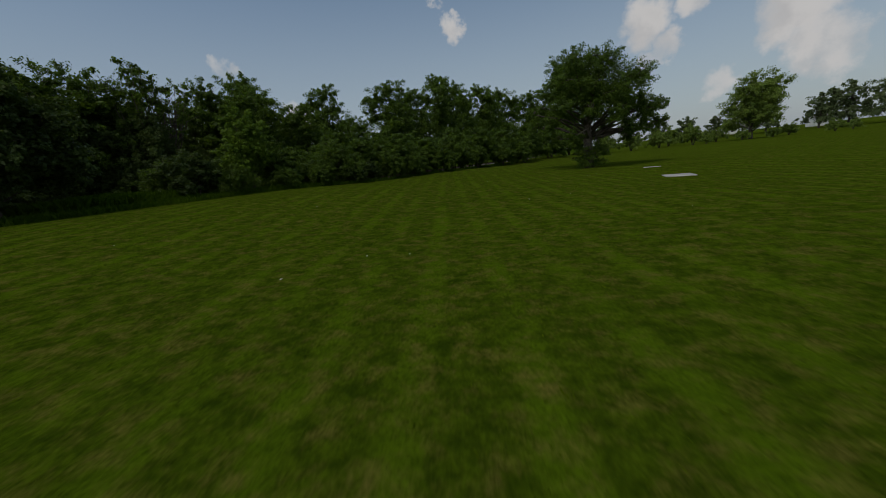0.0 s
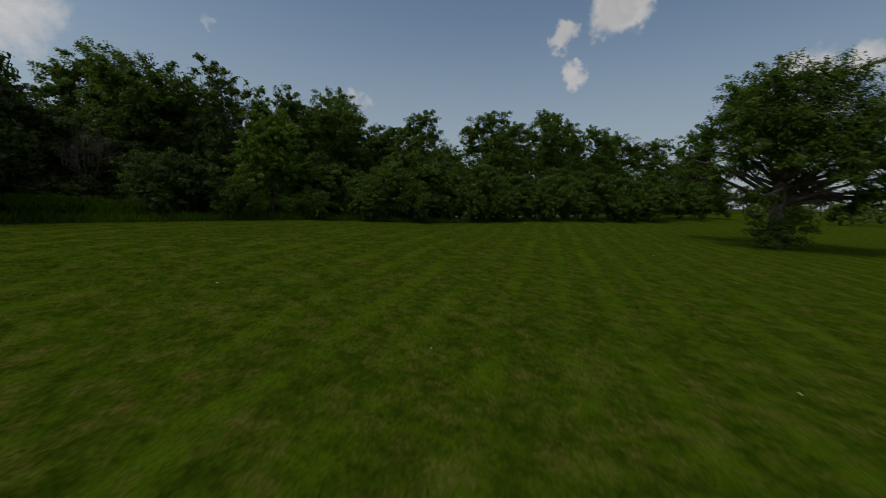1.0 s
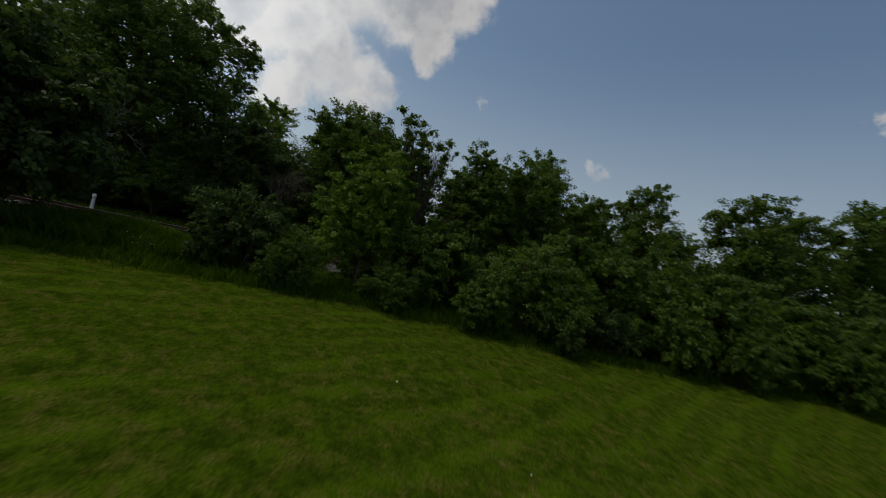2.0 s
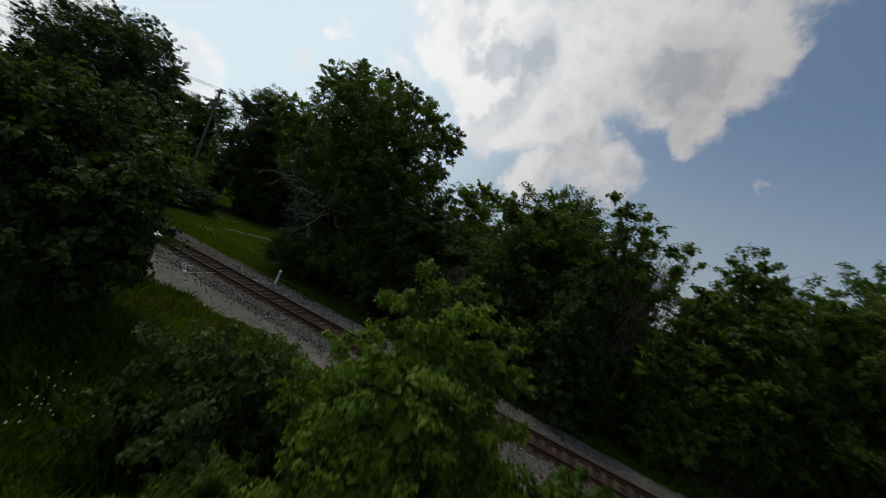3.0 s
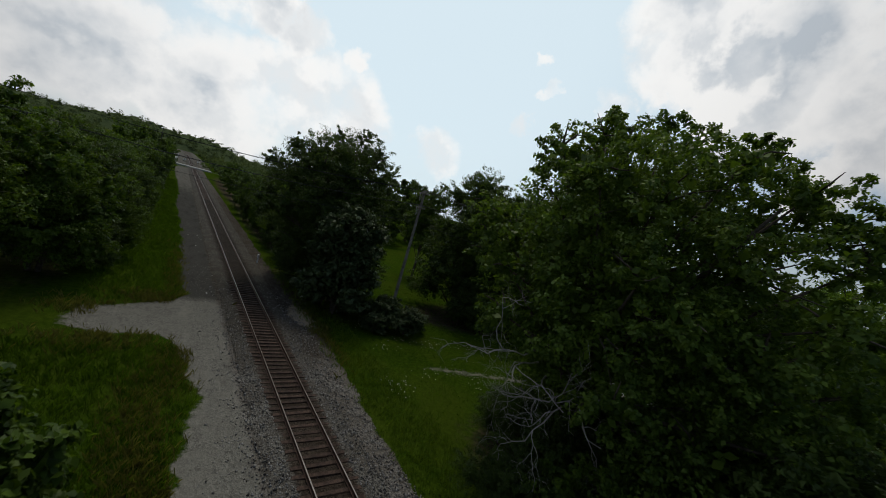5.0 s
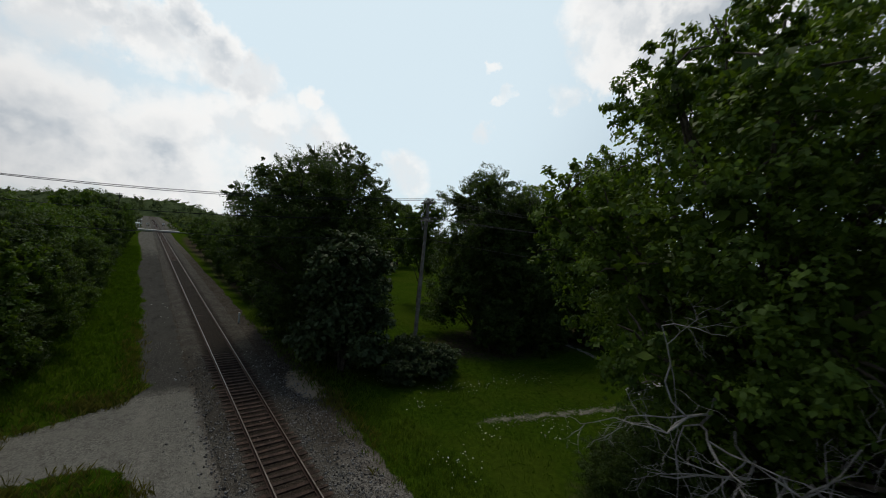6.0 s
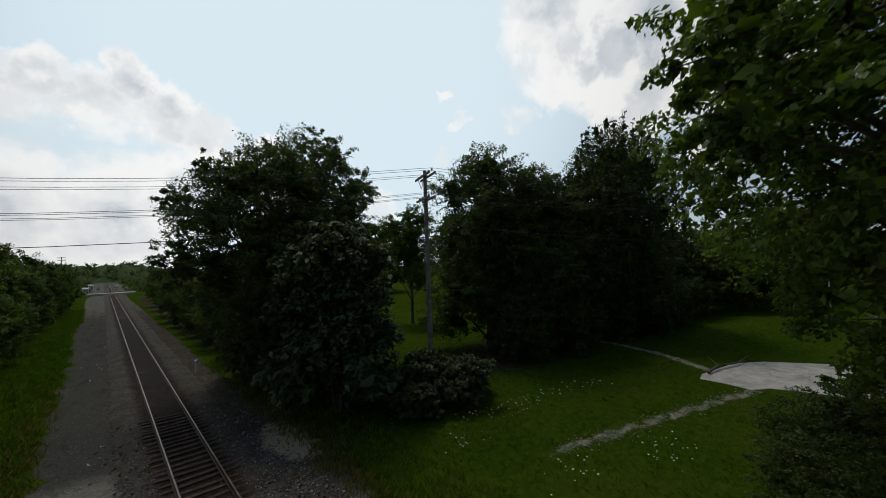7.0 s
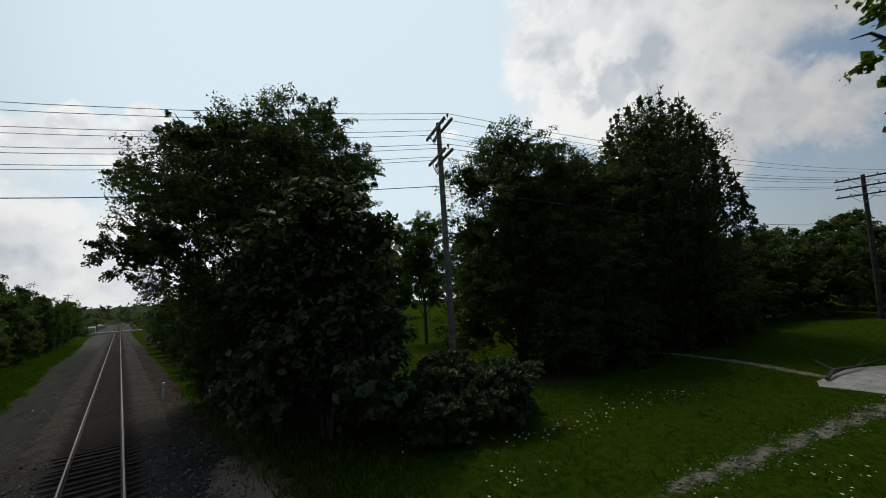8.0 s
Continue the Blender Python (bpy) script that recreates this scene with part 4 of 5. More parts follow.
# hedge between the field and the railway
hedge = tree("hedge_shrub", -12.1, -24.5, 2.9, 1.9, 0.17, 51, 4300, 0.20, LEAF_DARK, "low dark hedge shrub at the field's edge", 8, 0.04, category="shrub", group="hedge shrubs", stems=3, clump=0.36)
hedge_b = tree("hedge_shrub", -11.4, -31.2, 3.5, 2.3, 0.17, 52, 6000, 0.23, LEAF_MID, "rounded green hedge shrub at the field's edge", 9, 0.05, category="shrub", group="hedge shrubs", stems=3, clump=0.36)
hedge_c = tree("hedge_shrub", -11.6, -40.1, 4.4, 2.8, 0.22, 53, 6800, 0.27, LEAF_MID, "leafy green hedge shrub at the field's edge", 9, 0.06, category="shrub", group="hedge shrubs", stems=3, squat=0.9, clump=0.36)
hedge_f = tree("hedge_shrub", -10.3, -24, 2.8, 1.8, 0.11, 54, 9500, 0.115, LEAF_MID, "fine-leaved hedge shrub on the bank", 9, 0.05, category="shrub", group="hedge shrubs", stems=3, clump=0.34, core=1.5)
for x, y, sc, pr in ((-12.2, -34.9, 1.3, hedge_f), (-10.5, -37.5, 1.05, hedge_c), (-13, -37.8, .7, hedge), (-12.3, -43, .95, hedge_c), (-10.8, -44.8, 1.15, hedge_c), (-13.4, -45.8, .85, hedge_b),
                     (-12.8, -48.5, 1.05, hedge_c), (-14.3, -51.7, .95, hedge_b), (-13, -55, 1.2, hedge_c), (-15, -58.4, 1.05, hedge_c), (-16.6, -62.5, .95, hedge_b), (-15.1, -65.2, 1.3, hedge_c),
                     (-17.4, -70, 1.2, hedge_c), (-16.2, -75.7, 1.35, hedge_c), (-18.5, -81.3, 1.3, hedge_c), (-17.4, -89.2, 1.5, hedge_c), (-19, -98.3, 1.5, hedge_c), (-9.2, -32.4, 1.05, hedge_f), (-9.4, -48.3, 1.2, hedge_c),
                     (-10.3, -52.3, 1.1, hedge_c), (-13.7, -29.4, .6, hedge_f), (-13.4, -26.1, .65, hedge_f), (-9.2, -26, 1.0, hedge_f), (-9, -28.9, .9, hedge_f), (-8.7, -36.4, .9, hedge_c), (-8.7, -40.6, .9, hedge_c), (-8.5, -44.2, .9, hedge_c),
                     (-13.8, -40.7, .6, hedge_b), (-14.4, -43.4, .6, hedge_b), (-15.2, -47.9, .7, hedge_b), (-16.4, -54.5, .75, hedge_b), (-17.7, -59.9, .8, hedge_b), (-18.8, -65.9, .9, hedge_b), (-13.7, -32.5, .55, hedge_b), (-13.9, -35.4, .55, hedge)):
    again(pr, x - 1.0 * float(smooth(-y, 27.4, 35.8)), y, sc, rnd.uniform(0, 360), sz=sc * rnd.uniform(0.88, 1.12))

tree("young_tree", -12.0, -28.3, 5.7, 2.0, 0.6, 61, 12000, 0.17, LEAF_LIGHT, "young feathery light-green tree in the hedge", 12, 0.06, stems=2, squat=1.0, clump=0.3, top=0.36)
tree("field_edge_tree", -11.8, -16.6, 7, 3.2, 0.55, 62, 32000, 0.19, LEAF_DARK, "leafy bushy tree at the gap in the hedge", 15, 0.12, stems=2, squat=0.8, clump=0.22, per=50, core=1.0, fill=0.08, broad=True)
near = tree("field_edge_tree", -11.9, -11.3, 6.4, 3.3, 0.44, 63, 11000, 0.25, LEAF_DARK, "dark bushy tree at the field's edge", 11, 0.11, stems=2)
again(near, -13.7, -5.5, 0.8, 70)
again(near, -15.2, -1.2, 0.8, 160)
verge = tree("road_shrub", -10, -7, 4.6, 2.4, 0.22, 64, 11000, 0.28, LEAF_MID, "broad-leaved green shrub by the gravel road", 12, 0.06, category="shrub", group="road shrubs", stems=3, clump=0.24, per=36, core=1.0, rise=0.9, fill=0.08, broad=True)
again(verge, -9.2, -10.2, 0.8, 100)
again(verge, -11, -3.8, 0.7, 200)

# lone tree in the field, with shoots round its foot
LONE_BOUGHS = ((0.4, 9.0, 1.4), (-2.0, 9.0, 1.4), (-3.2, 7.0, 1.2), (-0.8, 7.2, 1.8), (2.6, 7.0, 1.3), (1.5, 6.4, 1.7), (3.9, 5.8, 1.3), (1.2, 4.6, 1.5), (2.6, 3.4, 1.2), (5.3, 5.1, 1.3), (4.0, 4.4, 1.4), (6.0, 3.7, 1.0), (4.3, 2.8, 1.0),
               (-3.1, 5.3, 1.4), (-4.7, 5.3, 0.6), (-3.9, 4.0, 1.1), (-2.4, 2.9, 1.0), (-0.8, 4.7, 1.3), (6.8, 5.0, 0.6))


def lone_lobes(seed):
    """Two boughs for each given by its reach, height and radius, one to the front and one to the back, and shoots round the foot."""
    r = random.Random(seed)
    out = [(0.3, 0.2, 0.9, 1.2, 1.1, 1.0), (-0.5, -0.2, 1.3, 1.0, 1.0, 1.3)]
    for reach, z, rad in LONE_BOUGHS:
        for side in (-1, 1):
            back = side * r.uniform(0.25, 0.62) * math.sqrt(max(3.0, 30.0 - reach * reach))
            k = rad * r.uniform(0.86, 1.08) * (0.78 if z < 6.0 else 1.0)
            out.append((-0.85 * reach + 0.53 * back, -0.53 * reach - 0.85 * back, z + r.uniform(-0.3, 0.2), k, k, k * 0.8))
    return out


lone = tree("lone_tree", -30.8, -49.0, 10.7, 5.8, 3.2, 71, 34000, 0.23, LEAF_MID, "lone spreading field tree with shoots round its trunk", 15, 0.42, clump=0.5, per=50, core=1.2, fill=0.01,
            extra=lone_lobes(71), boughs=((0.0, 0.0, 7.4, 1.6),))

# treeline beyond the gravel road
line = tree("roadside_tree", -13.6, 17.5, 10.6, 4.6, 0.5, 81, 12500, 0.30, LEAF_MID, "dense leafy tree of the roadside treeline", 13, 0.16, group="roadside treeline", stems=2, clump=0.36)
line_b = tree("roadside_tree", -13.4, 25.5, 10.2, 4.4, 0.4, 82, 11500, 0.30, LEAF_DARK, "dark leafy tree of the roadside treeline", 12, 0.15, group="roadside treeline", stems=2, clump=0.36)
row = tree("roadside_tree", -13.4, 50.0, 9.8, 4.5, 0.2, 83, 5200, 0.46, LEAF_MID, "far leafy tree of the roadside treeline", 11, 0.15, group="roadside treeline", stems=2, clump=0.44)
row_b = tree("roadside_tree", -13.2, 59.0, 9.5, 4.5, 0.2, 84, 5000, 0.46, LEAF_DARK, "far dark tree of the roadside treeline", 10, 0.15, group="roadside treeline", stems=2, clump=0.44)
for y, sc, pr in ((66, 0.42, row), (76, 0.5, row_b), (87, 0.46, row), (98, 0.52, row_b), (108, 0.5, row), (118, 0.55, row), (129, 0.6, row_b), (140, 0.58, row), (150, 0.62, row_b), (160, 0.6, row), (169, 0.5, row_b), (192, 0.55, row), (206, 0.6, row_b), (222, 0.6, row)):
    again(pr, -9.6 - 0.02 * abs(y - 118) - (2.5 if y > 180 else 0), y, sc, y * 37 % 360, sz=sc * (1.9 if 90 < y < 175 else 1.2))
for x, y, sc in ((-17.5, 12.8, 1.1), (-13.2, 33, .98), (-13, 41, .92)):
    again(line, x, y, sc, rnd.uniform(0, 360))
# leafy undergrowth of the treeline, close to the road
for i, (x, y, sc) in enumerate(((-10.9, 20.5, .42), (-10.4, 25.0, .48), (-10.7, 29.5, .52), (-10.2, 35.0, .5), (-10.6, 41.0, .58), (-10.0, 47.5, .5), (-10.2, 55.0, .55))):
    again((line_b, line)[i % 2], x, y, sc, i * 77, "dense low growth at the foot of the roadside treeline", sz=sc * (1.0 + 0.15 * (i % 3)))
for i, (x, y, sc) in enumerate(((-13.8, 68, 1.05), (-13, 78, 1.0), (-14, 90, 1.05), (-13.4, 102, 1.0),
                                (-14, 116, 1.05), (-14, 130, 1.0), (-15, 145, 1.05), (-22, 20, 1.25), (-21, 34, 1.15), (-25, 10, 1.2), (-33, 4, 1.25), (-22, 52, 1.25), (-22, 75, 1.2))):
    again((row, row_b)[i % 2], x, y, sc * 1.06, rnd.uniform(0, 360), sz=sc * rnd.uniform(0.88, 1.34))

# across the track to the north: great tree with a sumac in front
ASH_MASSES = ((-0.4, -1.6, 8.8, 3.0), (2.6, 0.8, 14.8, 2.9), (-0.4, 3.2, 4.6, 3.0), (-1.0, 3.8, 11.2, 2.9), (4.4, 1.4, 8.2, 2.9), (1.4, -4.0, 4.0, 2.9), (-3.3, -2.6, 5.6, 2.4), (-4.6, -1.0, 11.2, 2.8), (-0.4, -4.0, 13.0, 2.8), (5.0, -0.4, 2.8, 2.6),
              (-3.6, 2.6, 7.4, 2.5), (-2.2, 2.0, 14.2, 2.8), (0.8, -4.6, 7.6, 2.9), (-2.2, 2.0, 3.0, 2.2), (3.2, -1.0, 10.6, 3.0), (0.8, 4.4, 8.2, 2.8), (2.6, 3.2, 11.8, 2.9), (-2.8, -4.0, 10.0, 2.8), (-0.8, -4.4, 2.6, 2.3), (-0.4, -1.0, 14.8, 2.9),
              (-4.6, 2.6, 11.8, 2.4), (3.2, -2.2, 6.4, 2.9))
ASH_TIPS = ((3.0, -3.8, 13.2, 1.6), (0.6, 4.2, 14.8, 1.6), (-6.2, -1.0, 8.0, 1.5), (5.4, 0.6, 12.8, 1.6), (1.8, -5.4, 11.2, 1.6), (-1.8, -5.8, 6.0, 1.5), (-0.2, 2.6, 16.8, 1.4), (4.6, -1.8, 14.0, 1.5), (-4.6, -3.8, 12.8, 1.4), (-6.2, 1.8, 9.2, 1.5),
            (2.6, -2.2, 16.0, 1.4), (6.2, -0.2, 6.0, 1.4), (-5.4, -3.4, 8.4, 1.5), (0.2, -6.2, 10.4, 1.5), (-3.4, -1.4, 14.2, 1.5), (5.8, 1.8, 11.2, 1.4), (-5.0, 0.2, 14.6, 1.1), (-3.4, -4.8, 13.2, 1.2), (-6.4, 1.0, 12.4, 1.2),
            (1.8, -3.8, 15.2, 1.3), (1.8, 1.8, 17.4, 1.1), (1.8, -1.0, 17.0, 1.2))
tree("ash_tree", 7.4, 22.6, 17.6, 7.0, 0.8, 91, 66000, 0.25, LEAF_DARK, "tall dark compound-leaved tree beside the track", 17, 0.36, clump=0.26, per=60, core=1.5, fill=0.10, boughs=[(x * 1.03, y, z * 1.025, r * 1.07) for x, y, z, r in ASH_MASSES + ASH_TIPS])
tree("sumac", 7.0, 14.6, 10.6, 3.8, 0.3, 92, 26000, 0.34, LEAF_SUMAC, "drooping dark sumac thicket beside a tall tree", 16, 0.10, category="shrub", stems=3, squat=0.7, rise=1.1, clump=0.24, per=36, core=1.0, fill=0.08, broad=True)
low = tree("sumac", 12.8, 10.4, 2.7, 2.0, 0.1, 93, 6000, 0.26, LEAF_SUMAC, "low sumac shrub at the meadow's edge", 11, 0.05, category="shrub", stems=3, rise=1.1, squat=0.5)
again(low, 11.0, 11.8, 1.05, 80, sz=1.15)
again(low, 14.4, 11.6, 0.8, 190)
again(low, 9.6, 10.6, 0.7, 290)
again(thicket_c, 6.6, 17.0, 0.8, 30)
again(thicket_c, 5.6, 21.5, 0.7, 130)
again(thicket_b, 5.4, 26.5, 0.8, 200)
for i, (x, y, sc) in enumerate(((6.4, 31.5, .40), (6.8, 36.0, .46), (6.2, 40.5, .40), (6.8, 45.5, .48), (6.4, 51.0, .44), (6.6, 57.0, .5), (6.4, 64.0, .5), (6.6, 72.0, .55), (6.8, 81.0, .55))):
    again((line_b, line)[i % 2], x, y, sc, i * 97, "dense low growth at the foot of the railway trees", sz=sc * (1.1 + 0.2 * (i % 3)))
for i, (x, y, sc) in enumerate(((8.5, 34, 1.0), (8, 43, .9), (9, 52, .95), (8.4, 62, .85), (9, 73, .9), (8.6, 85, .9), (9.4, 98, .95), (9, 112, .9), (10, 127, 1.0), (10, 143, .95), (11, 158, .9))):
    again((row_b, row)[i % 2], x, y, sc, rnd.uniform(0, 360), "dense leafy tree along the railway")

# across the meadow
grove = tree("grove_tree", 24.2, 18.2, 19.0, 7.2, 0.2, 101, 27000, 0.33, LEAF_DARK, "tall dark tree beyond the meadow, leafy to the ground", 17, 0.36, group="meadow grove", squat=0.7, clump=0.3)
again(grove, 28.6, 15.6, 0.9, 140)
again(grove, 33.4, 18.5, 0.95, 250)
def upswept(n, H, R, z0, seed):
    """Narrow upright tips standing out of a crown's shoulders."""
    r = random.Random(seed)
    out = []
    for i in range(n):
        f = (i + 0.5) / n
        a = i * 2.4
        w = R * (0.92 - 0.56 * f ** 1.6)
        out.append((math.cos(a) * w, math.sin(a) * w, z0 + (H - z0) * (0.15 + 0.82 * f), 0.3, 0.3, r.uniform(1.2, 1.9)))
    return out


maple = tree("maple_tree", 38.6, 12.0, 22.0, 6.7, 0.4, 102, 40000, 0.33, LEAF_DARK, "tall maple with upswept spiky branch tips", 18, 0.4, squat=1.15, top=0.5, clump=0.3, per=14, extra=upswept(150, 22.6, 7.3, 5.0, 7))
tree("gap_tree", 29.4, 37.0, 16.6, 4.4, 4.2, 103, 16000, 0.30, LEAF_MID, "slim airy tree standing on a sunlit lawn", 11, 0.22, squat=0.85, clump=0.3)
mass = tree("woodland_shrub_tree", 50.0, 11.5, 9.5, 4.6, 0.2, 104, 2700, 0.62, LEAF_DARK, "dense dark tree beyond the meadow, leafy to the ground", 12, 0.2, group="meadow edge trees", squat=0.85, clump=0.44)
mass_b = tree("woodland_shrub_tree", 57.0, 4.0, 9.0, 4.4, 0.2, 105, 2700, 0.62, LEAF_DARK, "dense green tree beyond the meadow, leafy to the ground", 11, 0.2, group="meadow edge trees", squat=0.9, clump=0.44)
for i, (x, y, sc) in enumerate(((54, 8.5, 1.0), (62, 9, 1.15), (66, 2, 1.0), (71, -3, .95), (70, 8, 1.2), (47, 14, .9), (44, 15, .8), (52, 26, 1.7), (62, 34, 1.8), (41, 28, 1.6), (56, 52, 1.9), (40, 76, 1.9), (54, 84, 2.0),
                                (30, 80, 1.8), (20, 64, 1.7), (52, -14, .95), (58, -11, .9), (77, -6, 1.2), (78, 0, 1.25), (104, -14, 1.8), (114, 4, 1.9), (98, 16, 1.7), (108, -36, 1.9), (26, -30, 1.4), (36, -34, 1.5), (92, 36, 1.9), (70, 62, 2.0), (78, 20, 1.6))):
    again((mass, mass_b)[i % 2], x, y, sc, rnd.uniform(0, 360), sz=sc * rnd.uniform(0.9, 1.1))

for x, y, sc in ((22.0, 13.6, .45), (23.0, 12.6, .5), (27.0, 11.6, .5), (31.0, 12.4, .5), (35.5, 11.0, .5), (39.0, 8.6, .5), (43.5, 8.4, .5), (47.5, 8.0, .55)):
    again((mass, mass_b)[int(x) % 2], x, y, sc, rnd.uniform(0, 360), "dense dark shrub under the meadow trees")

# far side of the field
far = tree("field_far_tree", -54.5, -119.0, 13.7, 6.8, 1.6, 111, 9000, 0.46, LEAF_YELLOW, "broad sunlit yellow-green tree across the field", 13, 0.4, clump=0.44)
farb = tree("far_bush", -43.6, -114.0, 4.4, 3.6, 0.2, 112, 1200, 0.6, LEAF_YELLOW, "yellow-green bush across the field", 8, 0.1, category="shrub", stems=3, clump=0.44)
for x, y, sc in ((-37.1, -112.2, .9), (-31.6, -107.8, .8), (-27.3, -101.2, .8), (-49.1, -125.4, .7), (-62.1, -124.3, .6), (-71.9, -123.2, .5), (-85, -123.2, .5), (-98.1, -118.8, .6), (-39.2, -123.2, 1.0), (-52.3, -114.4, .5), (-57.8, -116.6, .45), (-67.6, -117.7, .55), (-77.4, -118.8, .45), (-90.5, -116.6, .5), (-105.7, -114.4, .55), (-113.4, -112.2, .5), (-123.2, -108.9, .6), (-45.8, -111.1, .45), (-79.6, -125.4, .8)):
    again(farb, x, y, sc, rnd.uniform(0, 360))
rise = tree("rise_tree", -65.0, -182.0, 13.2, 7.1, 0.3, 113, 1500, 0.85, LEAF_HAZED, "tree of the wooded rise across the field", 10, 0.3, group="wooded rise", clump=0.44)
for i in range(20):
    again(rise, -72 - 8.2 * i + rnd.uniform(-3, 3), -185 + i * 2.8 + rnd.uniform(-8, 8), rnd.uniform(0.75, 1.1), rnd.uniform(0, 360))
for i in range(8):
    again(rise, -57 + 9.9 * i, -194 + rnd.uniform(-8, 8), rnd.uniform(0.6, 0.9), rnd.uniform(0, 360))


# ---------------------------------------------------------------- far hills
def hills():
    rng = np.random.default_rng(6)
    lobes = []
    crest = lambda x: 9.5 + 14 * math.exp(-((x + 52) / 48) ** 2) + 12 * math.exp(-((x - 26) / 36) ** 2) + 5 * math.exp(-((x + 170) / 70) ** 2)
    for i in range(260):
        x, r = rng.uniform(-190, 150), rng.uniform(6, 10)
        y = rng.uniform(566, 622)
        lobes.append((x, y, crest(x) * math.sin(math.pi * (y - 560) / 120) - 1.5, r, r, rng.uniform(3.0, 5.0)))
    # the wooded slope below the crest
    v, f = [], []
    for i in range(121):
        x = -340 + i * 5.0
        for k in range(9):
            s = k / 8
            v.append((x, 560 + 120 * s, (crest(x) + 1.5 * math.sin(i * 1.7) + rng.uniform(-0.8, 0.8)) * math.sin(math.pi * s) - 0.5))
    for i in range(120):
        for k in range(8):
            f.append((i * 9 + k, i * 9 + 9 + k, i * 9 + 10 + k, i * 9 + k + 1))
    # the hill's pale colour carries painted haze
    tagged(new("far_hill", mesh_from("far_hill", v, f, LEAF_HAZED)), "distant wooded hill beyond the railway, greyed as by haze", "hill", kind="structure")
    for i in range(90):
        s = rng.choice((-1, 1))
        lobes.append((s * rng.uniform(17, 110), rng.uniform(205, 470), 2.5, 8, 8, rng.uniform(3, 5)))
    # bushes that hem the railway beyond the crossing
    for i in range(150):
        y = 194 + 400 * rng.random() ** 1.6
        x = rng.choice((-1, 1)) * (10.0 + 0.012 * (y - 194) + 16 * rng.random() ** 2)
        lobes.append((x, y, ground_z(x, y) + 1.4, 4.2, 5.0, rng.uniform(2.0, 4.6)))
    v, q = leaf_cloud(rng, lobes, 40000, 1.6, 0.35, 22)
    tagged(new("far_woods", fast_mesh("far_woods", v, q, LEAF_HAZED)), "distant wooded hills beyond the level crossing", "woods", kind="stuff")


hills()


# ---------------------------------------------------------------- signal equipment hut
def equipment_hut(x, y, turn, k=1.0, paint=None, label="grey steel equipment hut with a white lid on gravel"):
    """A steel hut with a two-slope white lid held by latches."""
    h = thing("equipment_hut", pose(x, y, ground_z(x, y), 0, 0, turn), label, "equipment hut")
    part("body", boxes("body", paint or GREYPAINT, (1.5 * k, 1.15 * k, 1.90 * k, (0, 0, 1.0 * k), 0.015)), h)
    part("base", boxes("base", CONCRETE, (1.56 * k, 1.2 * k, 0.16 * k, (0, 0, 0.0 * k), 0.02)), h, "concrete footing")
    bm = bmesh.new()
    a, b, w0 = 0.70 * k, 1.94 * k, 0.82 * k
    pts = [(-a, b), (a, b), (a, b + 0.06 * k), (0.08 * k, b + 0.26 * k), (-0.08 * k, b + 0.26 * k), (-a, b + 0.06 * k)]
    ends = [[bm.verts.new((sx * w0, py, pz)) for py, pz in pts] for sx in (-1, 1)]
    for i in range(6):
        j = (i + 1) % 6
        bm.faces.new((ends[0][i], ends[0][j], ends[1][j], ends[1][i]))
    bm.faces.new(ends[0]), bm.faces.new(list(reversed(ends[1])))
    bmesh.ops.bevel(bm, geom=list(bm.edges), offset=0.012 * k, segments=1, affect="EDGES")
    part("lid", bm_mesh("lid", bm, WHITEPAINT), h, "white-painted two-slope lid")
    part("seam", boxes("seam", GREYPAINT, (1.64 * k, 0.03 * k, 0.02 * k, (0, 0, b + 0.268 * k), 0.004)), h)
    latch = boxes("latch", STEEL, (0.07 * k, 0.035 * k, 0.16 * k, (0, 0, 0), 0.006), (0.05 * k, 0.06 * k, 0.04 * k, (0, 0, 0.05 * k), 0.006))
    for sx in (-0.68, 0.68):
        for sy in (-1, 1):
            part("latch", latch, h, "", pose(sx * k, sy * 0.72 * k, 1.95 * k))
    part("door", boxes("door", GREYPAINT, (0.62 * k, 0.02 * k, 1.5 * k, (-0.34 * k, -0.585 * k, 0.98 * k), 0.006)), h)
    part("door", boxes("door", GREYPAINT, (0.62 * k, 0.02 * k, 1.5 * k, (0.34 * k, -0.585 * k, 0.98 * k), 0.006)), h)
    part("handle", boxes("handle", STEEL, (0.03 * k, 0.04 * k, 0.14 * k, (0.06 * k, -0.61 * k, 1.05 * k), 0.006)), h)
    return h


equipment_hut(-6.2, -11.3, 2.0, 1.1)


# ---------------------------------------------------------------- marker posts
def marker_post(x, y, lean, label):
    p = thing("marker_post", pose(x, y, ground_z(x, y) - 0.1, lean[0], lean[1], 0), label, "post", "marker posts")
    vs, fs = [], []
    tube(vs, fs, [(0, 0, 0), (0, 0, 0.98)], [0.088, 0.088], 14)
    part("pipe", mesh_from("pipe", vs, fs, WHITEPAINT), p)
    vs, fs = [], []
    tube(vs, fs, [(0, 0, 0.97), (0, 0, 1.14), (0, 0, 1.17)], [0.102, 0.102, 0.06], 14)
    part("cap", mesh_from("cap", vs, fs, WHITEPAINT), p, "white domed cap")
    vs, fs = [], []
    tube(vs, fs, [(0, 0, 0.92), (0, 0, 0.96)], [0.093, 0.093], 14)
    part("band", mesh_from("band", vs, fs, GREYPAINT), p)


marker_post(2.86, -12.1, (0, 3), "white pipe marker post with a cap beside the track")
marker_post(2.84, 30.6, (0, -2), "white pipe marker post in the shade beside the track")


